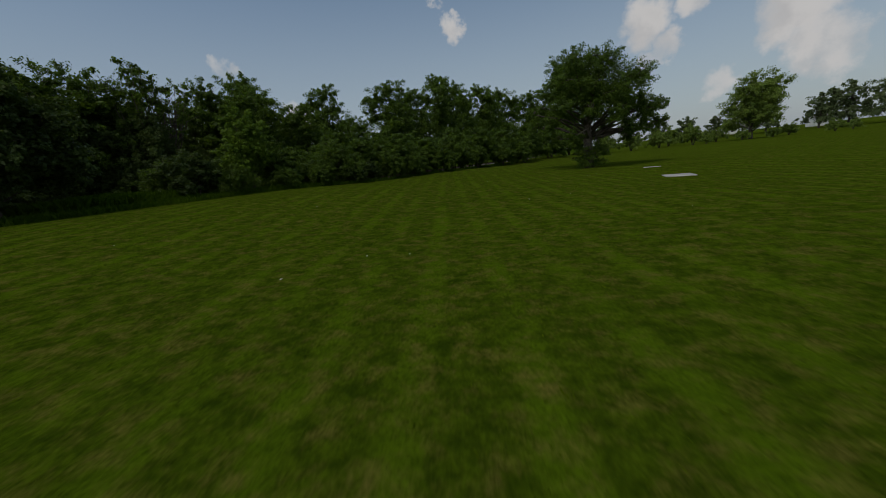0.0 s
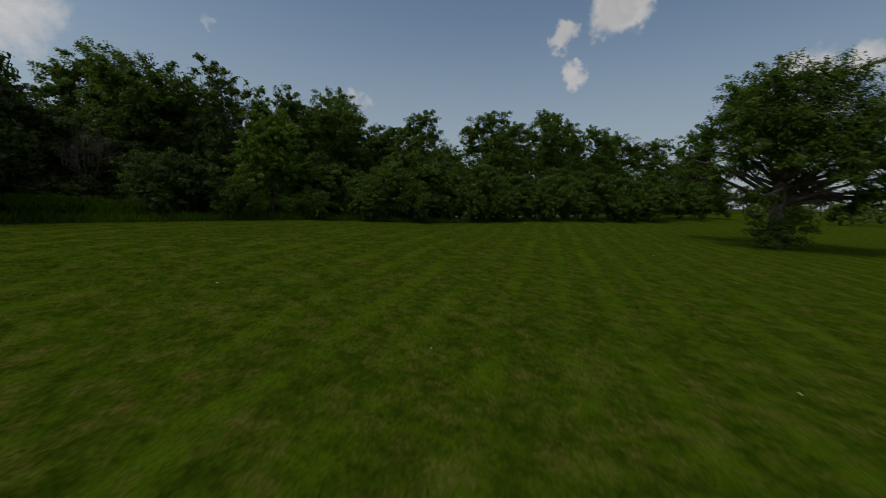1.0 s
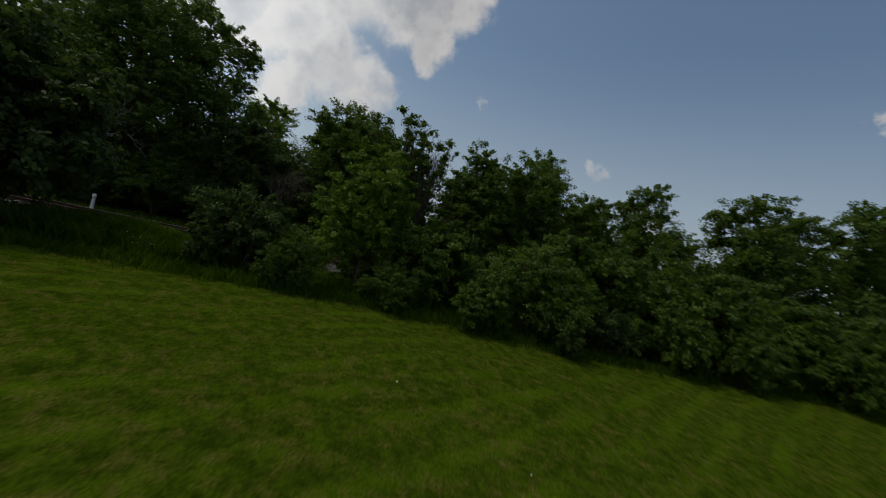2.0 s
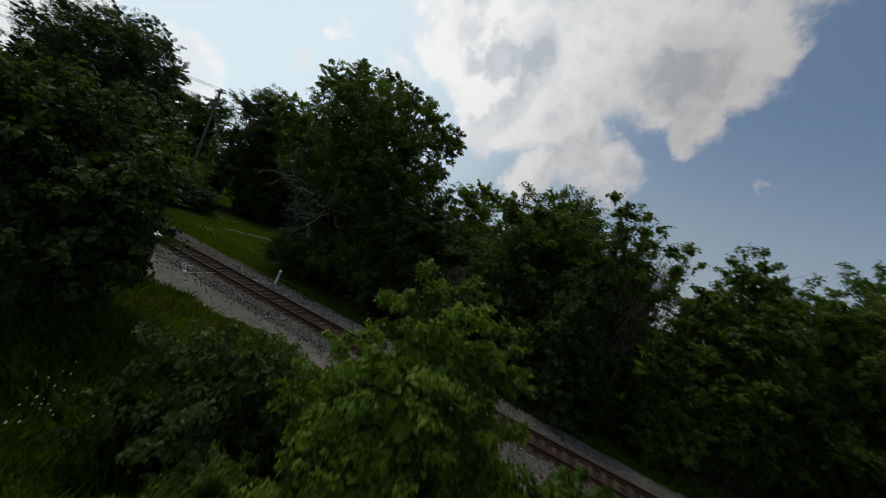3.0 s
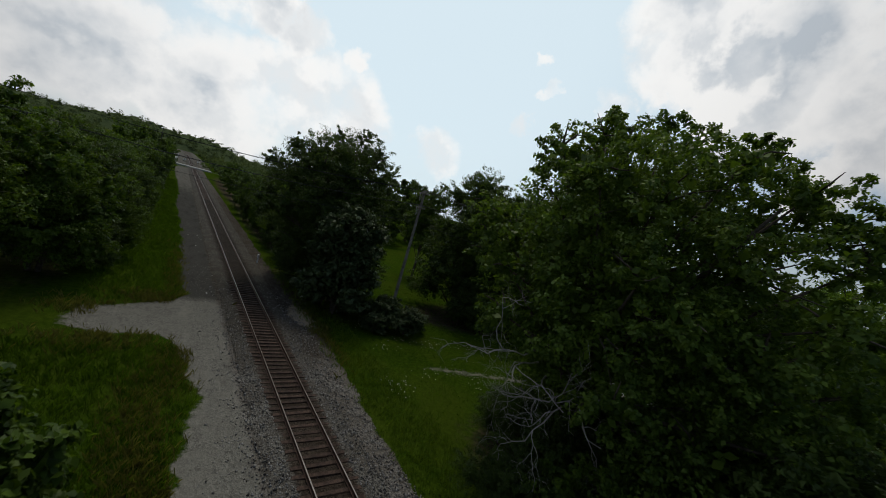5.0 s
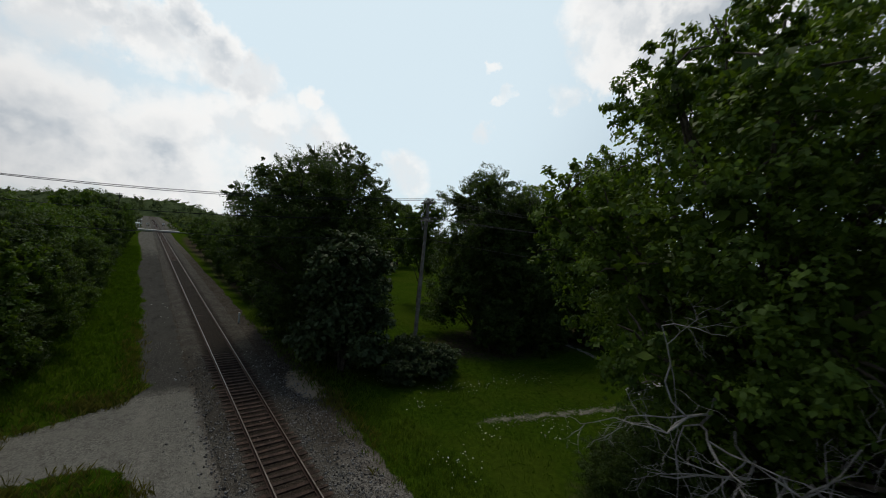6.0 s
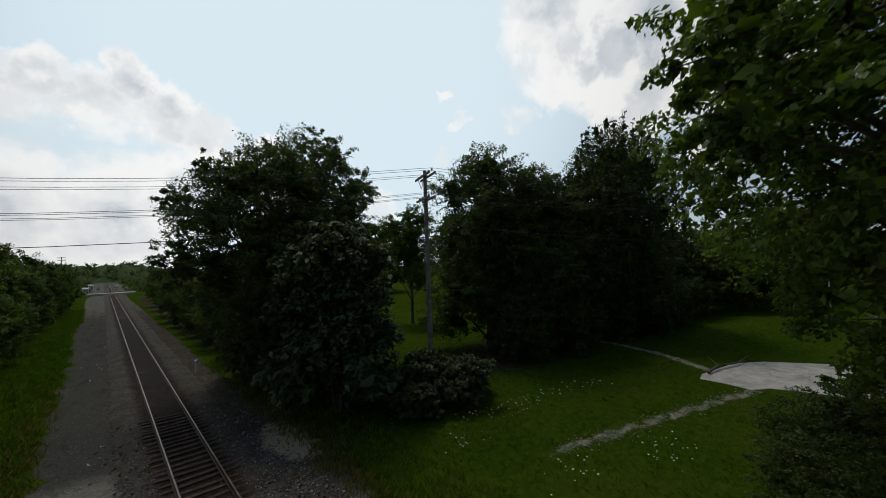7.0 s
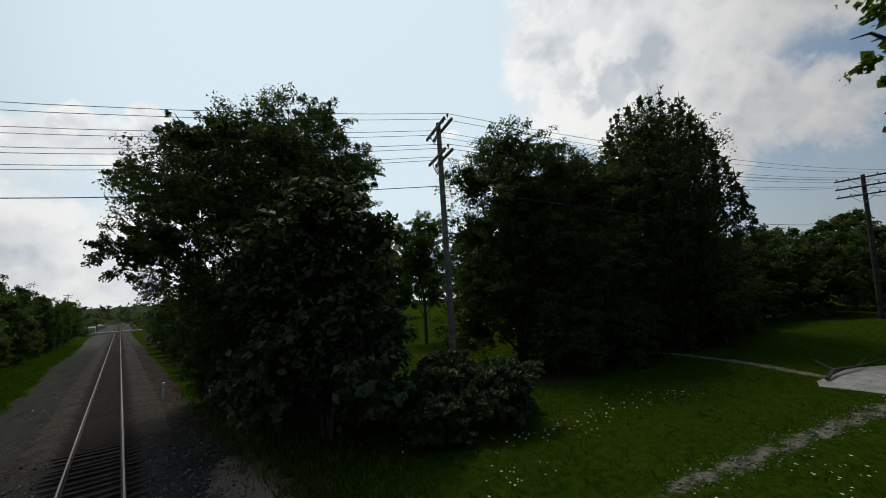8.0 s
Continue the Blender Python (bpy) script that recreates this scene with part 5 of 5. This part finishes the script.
# ---------------------------------------------------------------- track wiring loop
def loop_cable():
    vs, fs = [], []
    arc = [(-2.68, -10.81, 0.16), (-2.62, -10.49, 0.3), (-2.38, -10.11, 0.36), (-2.08, -9.9, 0.3), (-1.78, -9.9, 0.2), (-1.55, -9.9, 0.14)]
    tube(vs, fs, arc, [0.013] * 6, 6)
    tube(vs, fs, [(x + 0.09, y - 0.12, z * 0.8) for x, y, z in arc], [0.011] * 6, 6)
    tube(vs, fs, [(-2.62, -10.86, 0.1), (-2.14, -10.92, 0.12), (-1.55, -10.86, 0.16), (-0.82, -10.86, 0.17)], [0.012] * 4, 6)
    c = thing("track_cable", pose(0, 0, 0), "pale looped track wires running from a small junction box", "cable")
    part("wire", mesh_from("wire", vs, fs, WHITEPAINT), c)
    part("junction_box", boxes("junction_box", WHITEPAINT, (0.16, 0.2, 0.2, (-2.71, -10.86, 0.1), 0.02)), c)
    vs, fs = [], []
    tube(vs, fs, [(0.82, -11.62, 0.17), (1.44, -11.83, 0.17), (2.16, -11.99, 0.06), (2.78, -12.1, 0.05)], [0.012] * 4, 6)
    part("wire", mesh_from("wire", vs, fs, WHITEPAINT), c)


loop_cable()


# ---------------------------------------------------------------- utility poles and wires
def utility_pole(x, y, top, turn, arms, mat, label, r=0.15, lean=(0, 0), double=True):
    """Pole with crossarms at the heights below the top; returns wire points in the world."""
    z = ground_z(x, y)
    H = top - z
    m = pose(x, y, z - 0.2, lean[0], lean[1], turn)
    u = thing("utility_pole", m, label, "utility pole", "utility poles")
    vs, fs = [], []
    tube(vs, fs, [(0, 0, 0), (0, 0, H * 0.5), (0, 0, H + 0.2)], [r * 1.15, r, r * 0.75], 14)
    part("pole", mesh_from("pole", vs, fs, mat), u)
    ends = []
    for drop, half in arms:
        za = H + 0.2 - drop
        for sy in ((-1, 1) if double else (1,)):
            part("crossarm", boxes("crossarm", mat, (2 * half, 0.10, 0.13, (0, sy * (r + 0.03), za), 0.012)), u)
        for sx in (-1, 1):
            vs, fs = [], []
            tube(vs, fs, [(sx * half * 0.45, r + 0.10, za - 0.05), (0.03 * sx, r + 0.10, za - 0.75)], [0.022, 0.022], 5)
            part("brace", mesh_from("brace", vs, fs, STEEL), u)
        for fx in (-0.94, -0.5, 0.5, 0.94):
            vs, fs = [], []
            tube(vs, fs, [(fx * half, 0, za + 0.05), (fx * half, 0, za + 0.12), (fx * half, 0, za + 0.15), (fx * half, 0, za + 0.24), (fx * half, 0, za + 0.27)], [0.02, 0.02, 0.055, 0.05, 0.02], 8)
            part("insulator", mesh_from("insulator", vs, fs, CERAMIC), u, "dark glazed insulator")
            ends.append(m @ Vector((fx * half, 0, za + 0.26)))
    return u, ends


WOODPOLE = "weathered grey wooden utility pole with two double crossarms"
pole_a, ends_a = utility_pole(11.9, 12.2, 13.75, 71, ((0.35, 1.25), (1.75, 1.1)), POLEWOOD, WOODPOLE, 0.15, (0, 0))
pole_b, ends_b = utility_pole(53.0, 0.0, 14.3, 74, ((0.3, 1.9), (1.1, 1.9), (1.9, 1.9)), POLEDARK, "dark creosoted utility pole with three long crossarms", 0.2, (0, -3), False)
pole_c, ends_c = utility_pole(-34.0, 28.5, 13.4, 71, ((0.35, 1.25), (1.75, 1.1)), POLEWOOD, "grey wooden utility pole behind the roadside trees")


def wire(a, b, sag, r=0.011):
    vs, fs = [], []
    pts = [a.lerp(b, k / 14) - Vector((0, 0, sag * 4 * (k / 14) * (1 - k / 14))) for k in range(15)]
    tube(vs, fs, pts, [r] * 15, 5)
    o = new("overhead_wire", mesh_from("overhead_wire", vs, fs, CABLE))
    tagged(o, "thin dark overhead wire strung between utility poles", "wire", "overhead wires")


for i in range(8):
    wire(ends_a[i], ends_c[i], 1.6)
    wire(ends_a[i], ends_b[i], 0.7)
wire(Vector((11.9, 12.2, 10.6)), Vector((-34.0, 28.5, 10.2)), 1.2, 0.018)
wire(Vector((11.9, 12.2, 10.6)), Vector((53.0, 0.0, 9.8)), 0.8, 0.018)
for i in range(0, 12, 2):
    wire(ends_b[i], ends_b[i] + Vector((62, -34, 0.5)), 1.0, 0.016)

snag = thing("bare_pole", pose(45.2, 11.2, ground_z(45.2, 11.2) - 0.2, 0, -5, 20), "leaning bare wooden pole at the trees' edge", "pole")
vs, fs = [], []
tube(vs, fs, [(0, 0, 0), (0.05, 0, 4.5), (0, 0.05, 9.4)], [0.2, 0.17, 0.13], 10)
part("pole", mesh_from("pole", vs, fs, POLEWOOD), snag)
far_pole, _ = utility_pole(-14.0, 190.0, 15.6, 0, ((0.4, 1.2), (1.3, 1.1)), POLEDARK, "distant dark utility pole near the level crossing")


# ---------------------------------------------------------------- concrete slabs
def slab(name, pts, top, thick, mat, label):
    """A slab on the given outline, edges chamfered, set into the ground."""
    bm = bmesh.new()
    up = [bm.verts.new((x, y, top)) for x, y in pts]
    face = bm.faces.new(up)
    r = bmesh.ops.extrude_face_region(bm, geom=[face])
    bmesh.ops.translate(bm, vec=(0, 0, -thick), verts=[e for e in r["geom"] if isinstance(e, bmesh.types.BMVert)])
    bmesh.ops.bevel(bm, geom=[e for e in bm.edges if all(abs(v.co.z - top) < 1e-4 for v in e.verts)], offset=0.025, segments=1, affect="EDGES")
    return tagged(new(name, bm_mesh(name, bm, mat)), label, "slab")


slab("concrete_slab", ((26.0, 2.0), (27.2, 2.2), (28.5, 1.9), (31.5, 1.3), (33.4, -0.2), (35.0, -3.0), (36.2, -6.0), (37.0, -10.0), (28.8, -10.6), (27.8, -7.0), (27.3, -4.4), (26.9, -2.6), (26.5, -1.4), (25.5, -0.7), (25.9, 0.6)), 0.035, 0.25, CONCRETE,
     "old pale concrete pavement ending in the grass")
slab("concrete_pad", ((-37.8, -33.9), (-36.5, -33.7), (-36.3, -35.0), (-37.6, -35.2)), ground_z(-37.0, -34.4) + 0.04, 0.25, CONCRETE, "weathered concrete pad in the mown field")
slab("concrete_pad", ((-36.4, -42.6), (-35.3, -42.5), (-35.3, -42.9), (-36.4, -43.0)), ground_z(-35.8, -42.8) + 0.02, 0.25, CONCRETE, "small concrete pad in the mown field")
log = thing("fallen_branch", pose(28.6, 1.4, 0.1, 0, 0, 8), "dark fallen branch lying at the pavement's end", "branch")
vs, fs = [], []
tube(vs, fs, [(-1.2, 0.6, 0.05), (0.5, 0.2, 0.22), (2.4, -0.8, 0.12), (4.4, -1.4, 0.3)], [0.09, 0.08, 0.06, 0.02], 7)
tube(vs, fs, [(0.5, 0.2, 0.22), (1.8, 0.9, 0.5)], [0.05, 0.015], 6)
tube(vs, fs, [(2.0, -0.6, 0.15), (3.0, -1.8, 0.45)], [0.04, 0.012], 6)
part("wood", mesh_from("wood", vs, fs, BARK), log)
post_w = thing("white_stake", pose(63.5, -2.6, ground_z(63.5, -2.6) - 0.1, 0, 6, 0), "thin white stake standing in the lawn", "stake")
part("stake", boxes("stake", WHITEPAINT, (0.12, 0.12, 3.6, (0, 0, 1.8), 0.01)), post_w)


# ---------------------------------------------------------------- houses
def house(x, y, turn, L, W, H, ridge, wall, roof, label, windows=4, porch=False):
    z = ground_z(x, y)
    h = thing("house", pose(x, y, z, 0, 0, turn), label, "house")
    part("wall", boxes("wall", wall, (L, W, H + 0.4, (0, 0, H / 2 - 0.2), 0.03)), h)
    bm = bmesh.new()
    o = 0.4
    tri = [(-W / 2 - o, H - 0.12), (0, H + ridge), (W / 2 + o, H - 0.12), (W / 2 + o, H - 0.3), (0, H + ridge - 0.2), (-W / 2 - o, H - 0.3)]
    ends = [[bm.verts.new((sx * (L / 2 + o), py, pz)) for py, pz in tri] for sx in (-1, 1)]
    for i in range(6):
        j = (i + 1) % 6
        bm.faces.new((ends[0][i], ends[0][j], ends[1][j], ends[1][i]))
    bm.faces.new(ends[0]), bm.faces.new(list(reversed(ends[1])))
    part("roof", bm_mesh("roof", bm, roof), h)
    vs = [(sx * (L / 2 - 0.02), py, pz) for sx in (-1, 1) for py, pz in ((-W / 2, H - 0.1), (W / 2, H - 0.1), (0, H + ridge - 0.25))]
    part("gable", mesh_from("gable", vs, [(0, 1, 2), (5, 4, 3)], wall), h)
    for side in (-1, 1):
        for i in range(windows):
            wx = -L / 2 + L * (i + 0.5) / windows
            if i == 1:
                part("door", boxes("door", WHITEPAINT, (0.95, 0.08, 2.05, (wx, side * (W / 2 + 0.02), 1.02), 0.01)), h)
                continue
            f = part("window", boxes("window", WHITEPAINT, (1.15, 0.10, 0.1, (wx, side * (W / 2 + 0.03), 0.95), 0.01), (1.15, 0.1, 0.1, (wx, side * (W / 2 + 0.03), 2.1), 0.01),
                                    (0.1, 0.1, 1.2, (wx - 0.55, side * (W / 2 + 0.03), 1.52), 0.01), (0.1, 0.1, 1.2, (wx + 0.55, side * (W / 2 + 0.03), 1.52), 0.01)), h)
            part("pane", boxes("pane", DARKGLASS, (1.0, 0.03, 1.1, (wx, side * (W / 2 + 0.02), 1.52))), f)
    part("chimney", boxes("chimney", ROOFGREY, (0.5, 0.5, 1.3, (L * 0.2, 0.3, H + ridge), 0.02)), h)
    return h


house(-94.0, -218.0, 20, 8.8, 5.5, 2.6, 1.6, SIDING, ROOFGREY, "small white house with a grey roof across the field", 5)
house(-68.0, -229.0, -10, 7.6, 5.0, 2.6, 1.8, SIDING, ROOFGREY, "low white house half hidden by bushes", 4)
house(86.0, -4.0, 70, 11.0, 7.0, 4.2, 3.2, REDBOARD, REDBOARD, "barn-red wooden building beyond the lawn", 5)


# ---------------------------------------------------------------- level crossing in the distance
slab("level_crossing", ((-10.0, 209.0), (8.0, 209.0), (8.0, 216.0), (-10.0, 216.0)), 0.62, 0.7, CONCRETE, "pale concrete panels of a distant level crossing")
equipment_hut(-8.4, 222.0, 0.0, 1.45, WHITEPAINT, "distant white equipment hut beside the level crossing")
equipment_hut(-8.0, 296.0, 0.0, 1.45, WHITEPAINT, "distant white equipment hut beside the level crossing")


def crossing_signal(x, y):
    s = thing("crossing_signal", pose(x, y, ground_z(x, y)), "level crossing signal mast with crossbuck and lamps", "signal", "crossing signals")
    vs, fs = [], []
    tube(vs, fs, [(0, 0, -0.1), (0, 0, 3.8)], [0.07, 0.06], 8)
    part("mast", mesh_from("mast", vs, fs, STEEL), s)
    bm = bmesh.new()
    for a in (45, -45):
        box_bm(bm, 1.2, 0.03, 0.23, (0, 0, 3.5), 0.005)
        bmesh.ops.rotate(bm, verts=[v for v in bm.verts if not v.tag], cent=(0, 0, 3.5), matrix=Matrix.Rotation(radians(a), 3, "Y"))
        for v in bm.verts:
            v.tag = True
    part("crossbuck", bm_mesh("crossbuck", bm, WHITEPAINT), s)
    for sx in (-0.35, 0.35):
        vs, fs = [], []
        tube(vs, fs, [(sx, -0.05, 2.6), (sx, 0.12, 2.6)], [0.22, 0.22], 12)
        part("lamp", mesh_from("lamp", vs, fs, POLEDARK), s)


crossing_signal(-4.2, 207.0)
crossing_signal(1.8, 218.5)


# ---------------------------------------------------------------- grass, flowers, stones
def blades(name, rng, xs, ys, hmin, hmax, per, width, mat, label, spread=0.05, lean=0.5, lift=-0.02):
    """Grass tufts: a few bent blades each, two triangles a blade."""
    n = len(xs)
    zs = height(xs, ys) + lift
    bx = np.repeat(np.stack([xs, ys, zs], 1), per, 0)
    bx[:, :2] += rng.normal(0, spread, (n * per, 2))
    a = rng.uniform(0, 2 * np.pi, n * per)
    h = rng.uniform(hmin, hmax, n * per)
    side = np.stack([np.cos(a), np.sin(a), np.zeros_like(a)], 1) * width * rng.uniform(0.6, 1.4, n * per)[:, None]
    out = np.stack([-np.sin(a), np.cos(a), np.zeros_like(a)], 1) * (h * lean * rng.uniform(0.2, 1.2, n * per))[:, None]
    up = np.stack([np.zeros_like(h), np.zeros_like(h), h], 1)
    v = np.stack([bx - side, bx + side, bx + out * 0.35 + up * 0.62 + side * 0.55, bx + out + up], 1).reshape(-1, 3)
    q = np.arange(n * per * 4).reshape(-1, 4)
    return tagged(new(name, fast_mesh(name, v, q, mat)), label, "grass", kind="stuff")


rng = np.random.default_rng(17)


def spots(n, x0, x1, y0, y1):
    return rng.uniform(x0, x1, n), rng.uniform(y0, y1, n)


xs, ys = spots(27000, -40, -14.2, -45, -9)
blades("mown_grass", rng, xs, ys, 0.02, 0.05, 2, 0.012, LAWN, "short mown grass of the field", 0.05, 1.6)

DRY = [(-6.4, -2.2, 0.65, 2.7, 420), (-6.0, -7.3, 0.45, 1.7, 160), (-5.3, 4.2, 0.5, 1.2, 160), (-6.6, 14.6, 1.2, 0.8, 220), (-8.8, 7.0, 1.5, 0.7, 200), (-6.7, -17.0, 0.9, 2.1, 220), (4.6, 9.0, 0.4, 3.0, 160), (-5.4, 22.0, 0.4, 6.0, 200), (-9.8, 11.8, 1.2, 0.8, 160)]
# unmown verges on both sides of the hedge and under the trees
xs, ys = spots(10000, -14.1, -4.6, -38, 6.5)
z = zones(xs, ys)
k = (z["gravel"] < 0.4) & (rng.random(len(xs)) < 0.9)
blades("verge_grass", rng, xs[k], ys[k], 0.12, 0.45, 6, 0.014, GRASS, "unmown grass on the bank beside the gravel road", 0.1, 0.6)
xs, ys = (np.concatenate([rng.normal(cx, sx, m) for cx, cy, sx, sy, m in DRY]), np.concatenate([rng.normal(cy, sy, m) for cx, cy, sx, sy, m in DRY]))
k = zones(xs, ys)["gravel"] < 0.75
blades("dry_grass", rng, xs[k], ys[k], 0.12, 0.5, 6, 0.012, DRYGRASS, "patches of straw-coloured dry grass and seed heads", 0.1, 0.7)
xs, ys = spots(2900, -12.8, -7.8, -24.0, -17.2)
blades("tall_weeds", rng, xs, ys, 0.3, 0.85, 7, 0.015, GRASS, "tall weeds and grasses in the gap of the hedge", 0.16, 0.6)
xs = rng.normal(-13.7, 0.38, 3600)
ys = rng.uniform(-60, -8, 3600)
xs = xs - 1.0 * smooth(-ys, 27.4, 35.8) - np.clip(-ys - 43, 0, 33) * 0.2
blades("hedge_foot_grass", rng, xs, ys, 0.08, 0.34, 6, 0.012, GRASS, "rank grass along the foot of the hedge", 0.12, 0.5)
xs, ys = spots(12000, 3.6, 31, -40, 28)
z = zones(xs, ys)
k = (z["ballast"] < 0.42) & (z["sand"] < 0.42) & (z["path"] < 0.42) & ((xs < 25.8) | (ys > 2.3)) & (rng.random(len(xs)) < 0.95)
blades("meadow_grass", rng, xs[k], ys[k], 0.05, 0.17, 6, 0.013, GRASS, "unmown meadow grass beside the railway", 0.14, 1.1)
xs, ys = spots(6600, 3.5, 7.4, -45, 34)
k = np.abs(xs - 3.4) > np.abs(rng.normal(0, 0.9, len(xs)))
blades("trackside_weeds", rng, xs[k], ys[k], 0.08, 0.34, 5, 0.014, TRACKGRASS, "weeds along the edge of the ballast", 0.1, 0.6)
xs, ys = spots(6500, -10.5, -5.0, 13.5, 120)
k = zones(xs, ys)["gravel"] < 0.4
blades("roadside_grass", rng, xs[k], ys[k], 0.12, 0.42, 6, 0.02, GRASS, "bright roadside grass along the gravel road", 0.14, 0.6)


def flowers(name, xs, ys, hgt, label):
    """Flat white flower heads of a few petals on thin stalks."""
    n = len(xs)
    zs = height(xs, ys)
    h = rng.uniform(hgt * 0.6, hgt, n)
    v, q = [], []
    for i in range(n):
        top = np.array([xs[i], ys[i], zs[i] + h[i]])
        r = rng.uniform(0.012, 0.03) * (0.8 if hgt < 0.1 else 0.62 if hgt > 0.6 else 1.45)
        for j in range(6):
            a = j * math.pi / 3 + rng.uniform(-0.2, 0.2)
            d, s = np.array([math.cos(a), math.sin(a), rng.uniform(0.0, 0.35)]), np.array([-math.sin(a), math.cos(a), 0])
            b = len(v)
            v += [top, top + (d * 0.6 + s * 0.4) * r, top + d * r * 1.2, top + (d * 0.6 - s * 0.4) * r]
            q.append((b, b + 1, b + 2, b + 3))
    tagged(new(name, fast_mesh(name, np.array(v), np.array(q), PETAL)), label, "wildflowers", kind="stuff")
    blades(name + "_stalks", rng, xs, ys, hgt * 0.7, hgt * 0.95, 2, 0.008, GRASS, "thin green stalks of wildflowers", 0.01, 0.05)


def clusters(spec, each, sd):
    px, py = [], []
    for x, y in spec:
        px += list(rng.normal(x, sd, each))
        py += list(rng.normal(y, sd * 0.7, each))
    return np.array(px), np.array(py)


fx, fy = clusters(((19.9, 6.1), (18.6, 6.6), (14.2, 7.7), (13.0, 7.4), (8.4, 11.2), (9.2, 6.5), (13.4, 0.6), (14.4, 0.2), (6.8, 1.4), (7.4, 0.4), (11, 8.4), (16.2, 7.2), (10.5, 2.0)), 17, 0.75)
flowers("meadow_flowers", fx, fy, 0.42, "scattered white wildflowers in the meadow")
fx, fy = clusters(((-13.3, -21.9), (-12.8, -21.0), (-12.3, -22.8), (-10.8, -19.7), (-9.4, -18.2), (-8.5, -17.0)), 24, 0.45)
flowers("bank_flowers", fx, fy, 0.75, "white wildflowers on the bank by the hedge gap")
fx, fy = spots(30, -38, -15.5, -43, -15)
flowers("clover_heads", fx, fy, 0.06, "small white clover heads in the mown field")


def stones(name, n, x, y, zf, size, mat, label):
    """Loose crushed stones: bent octahedra."""
    base = np.array([(1, 0, 0), (-1, 0, 0), (0, 1, 0), (0, -1, 0), (0, 0, 1), (0, 0, -1)], dtype=float)
    tri = np.array([(0, 2, 4), (2, 1, 4), (1, 3, 4), (3, 0, 4), (2, 0, 5), (1, 2, 5), (3, 1, 5), (0, 3, 5)])
    s = rng.uniform(size[0], size[1], n)
    v = base[None] * s[:, None, None] * rng.uniform(0.55, 1.25, (n, 6, 3)) + rng.normal(0, 0.25, (n, 6, 3)) * s[:, None, None]
    v += np.stack([x, y, zf + s * 0.2], 1)[:, None, :]
    q = (np.arange(n)[:, None, None] * 6 + tri[None]).reshape(-1, 3)
    m, nn = material(name)
    r = nn.add("ShaderNodeNewGeometry").outputs["Random Per Island"]
    finish(nn, nn.mix(r, *mat), 0.95, nn.noise(place(nn), 60.0).outputs["Fac"], 0.4, 0.01, spec=0.15)
    tagged(new(name, fast_mesh(name, v.reshape(-1, 3), q, m)), label, "stones", kind="stuff")


n = 14000
y = rng.triangular(-34, -20, 22, n)
side = rng.random(n)
x = np.where(side < 0.36, np.maximum(-4.2, -1.25 - np.abs(rng.normal(0, 0.95, n))), rng.uniform(1.25, 3.7, n))
zz = np.interp(np.abs(x), [0, 0.75, 1.5, 2.0, 2.6], [0.08, 0.09, 0.15, 0.08, 0.0])
stones("ballast_stones", n, x, y, zz, (0.022, 0.066), ((0.03, 0.028, 0.026), (0.27, 0.26, 0.245)), "loose grey crushed stones of the track bed")
n = 1500
x, y = rng.uniform(-1.2, 1.2, n), rng.uniform(-34, 26, n)
stones("crib_stones", n, x, y, np.full(n, 0.08), (0.02, 0.05), ((0.03, 0.023, 0.018), (0.15, 0.12, 0.098)), "oil-stained dark stones between the sleepers")
n = 2600
x, y = rng.uniform(-4.6, -2.0, n), rng.uniform(-34, 26, n)
stones("road_stones", n, x, y, np.zeros(n), (0.01, 0.03), ((0.10, 0.095, 0.085), (0.26, 0.25, 0.23)), "loose pale gravel on the road")
n = 520
t = rng.random(n)
pts = np.array(TRACE)
seg = (t * 3.2).astype(int)
f = (t * 3.2 - seg)[:, None]
pp = pts[seg] * (1 - f) + pts[seg + 1] * f + rng.normal(0, 0.36, (n, 2))
stones("path_stones", n, pp[:, 0], pp[:, 1], height(pp[:, 0], pp[:, 1]), (0.02, 0.06), ((0.12, 0.112, 0.09), (0.27, 0.255, 0.21)), "scattered pale stones along a worn trace in the grass")
n = 14
stones("litter_stones", n, rng.uniform(-4.2, -2.3, n), rng.uniform(15, 60, n), np.zeros(n), (0.03, 0.07), ((0.35, 0.34, 0.32), (0.6, 0.6, 0.58)), "pale lumps of stone lying on the gravel road")
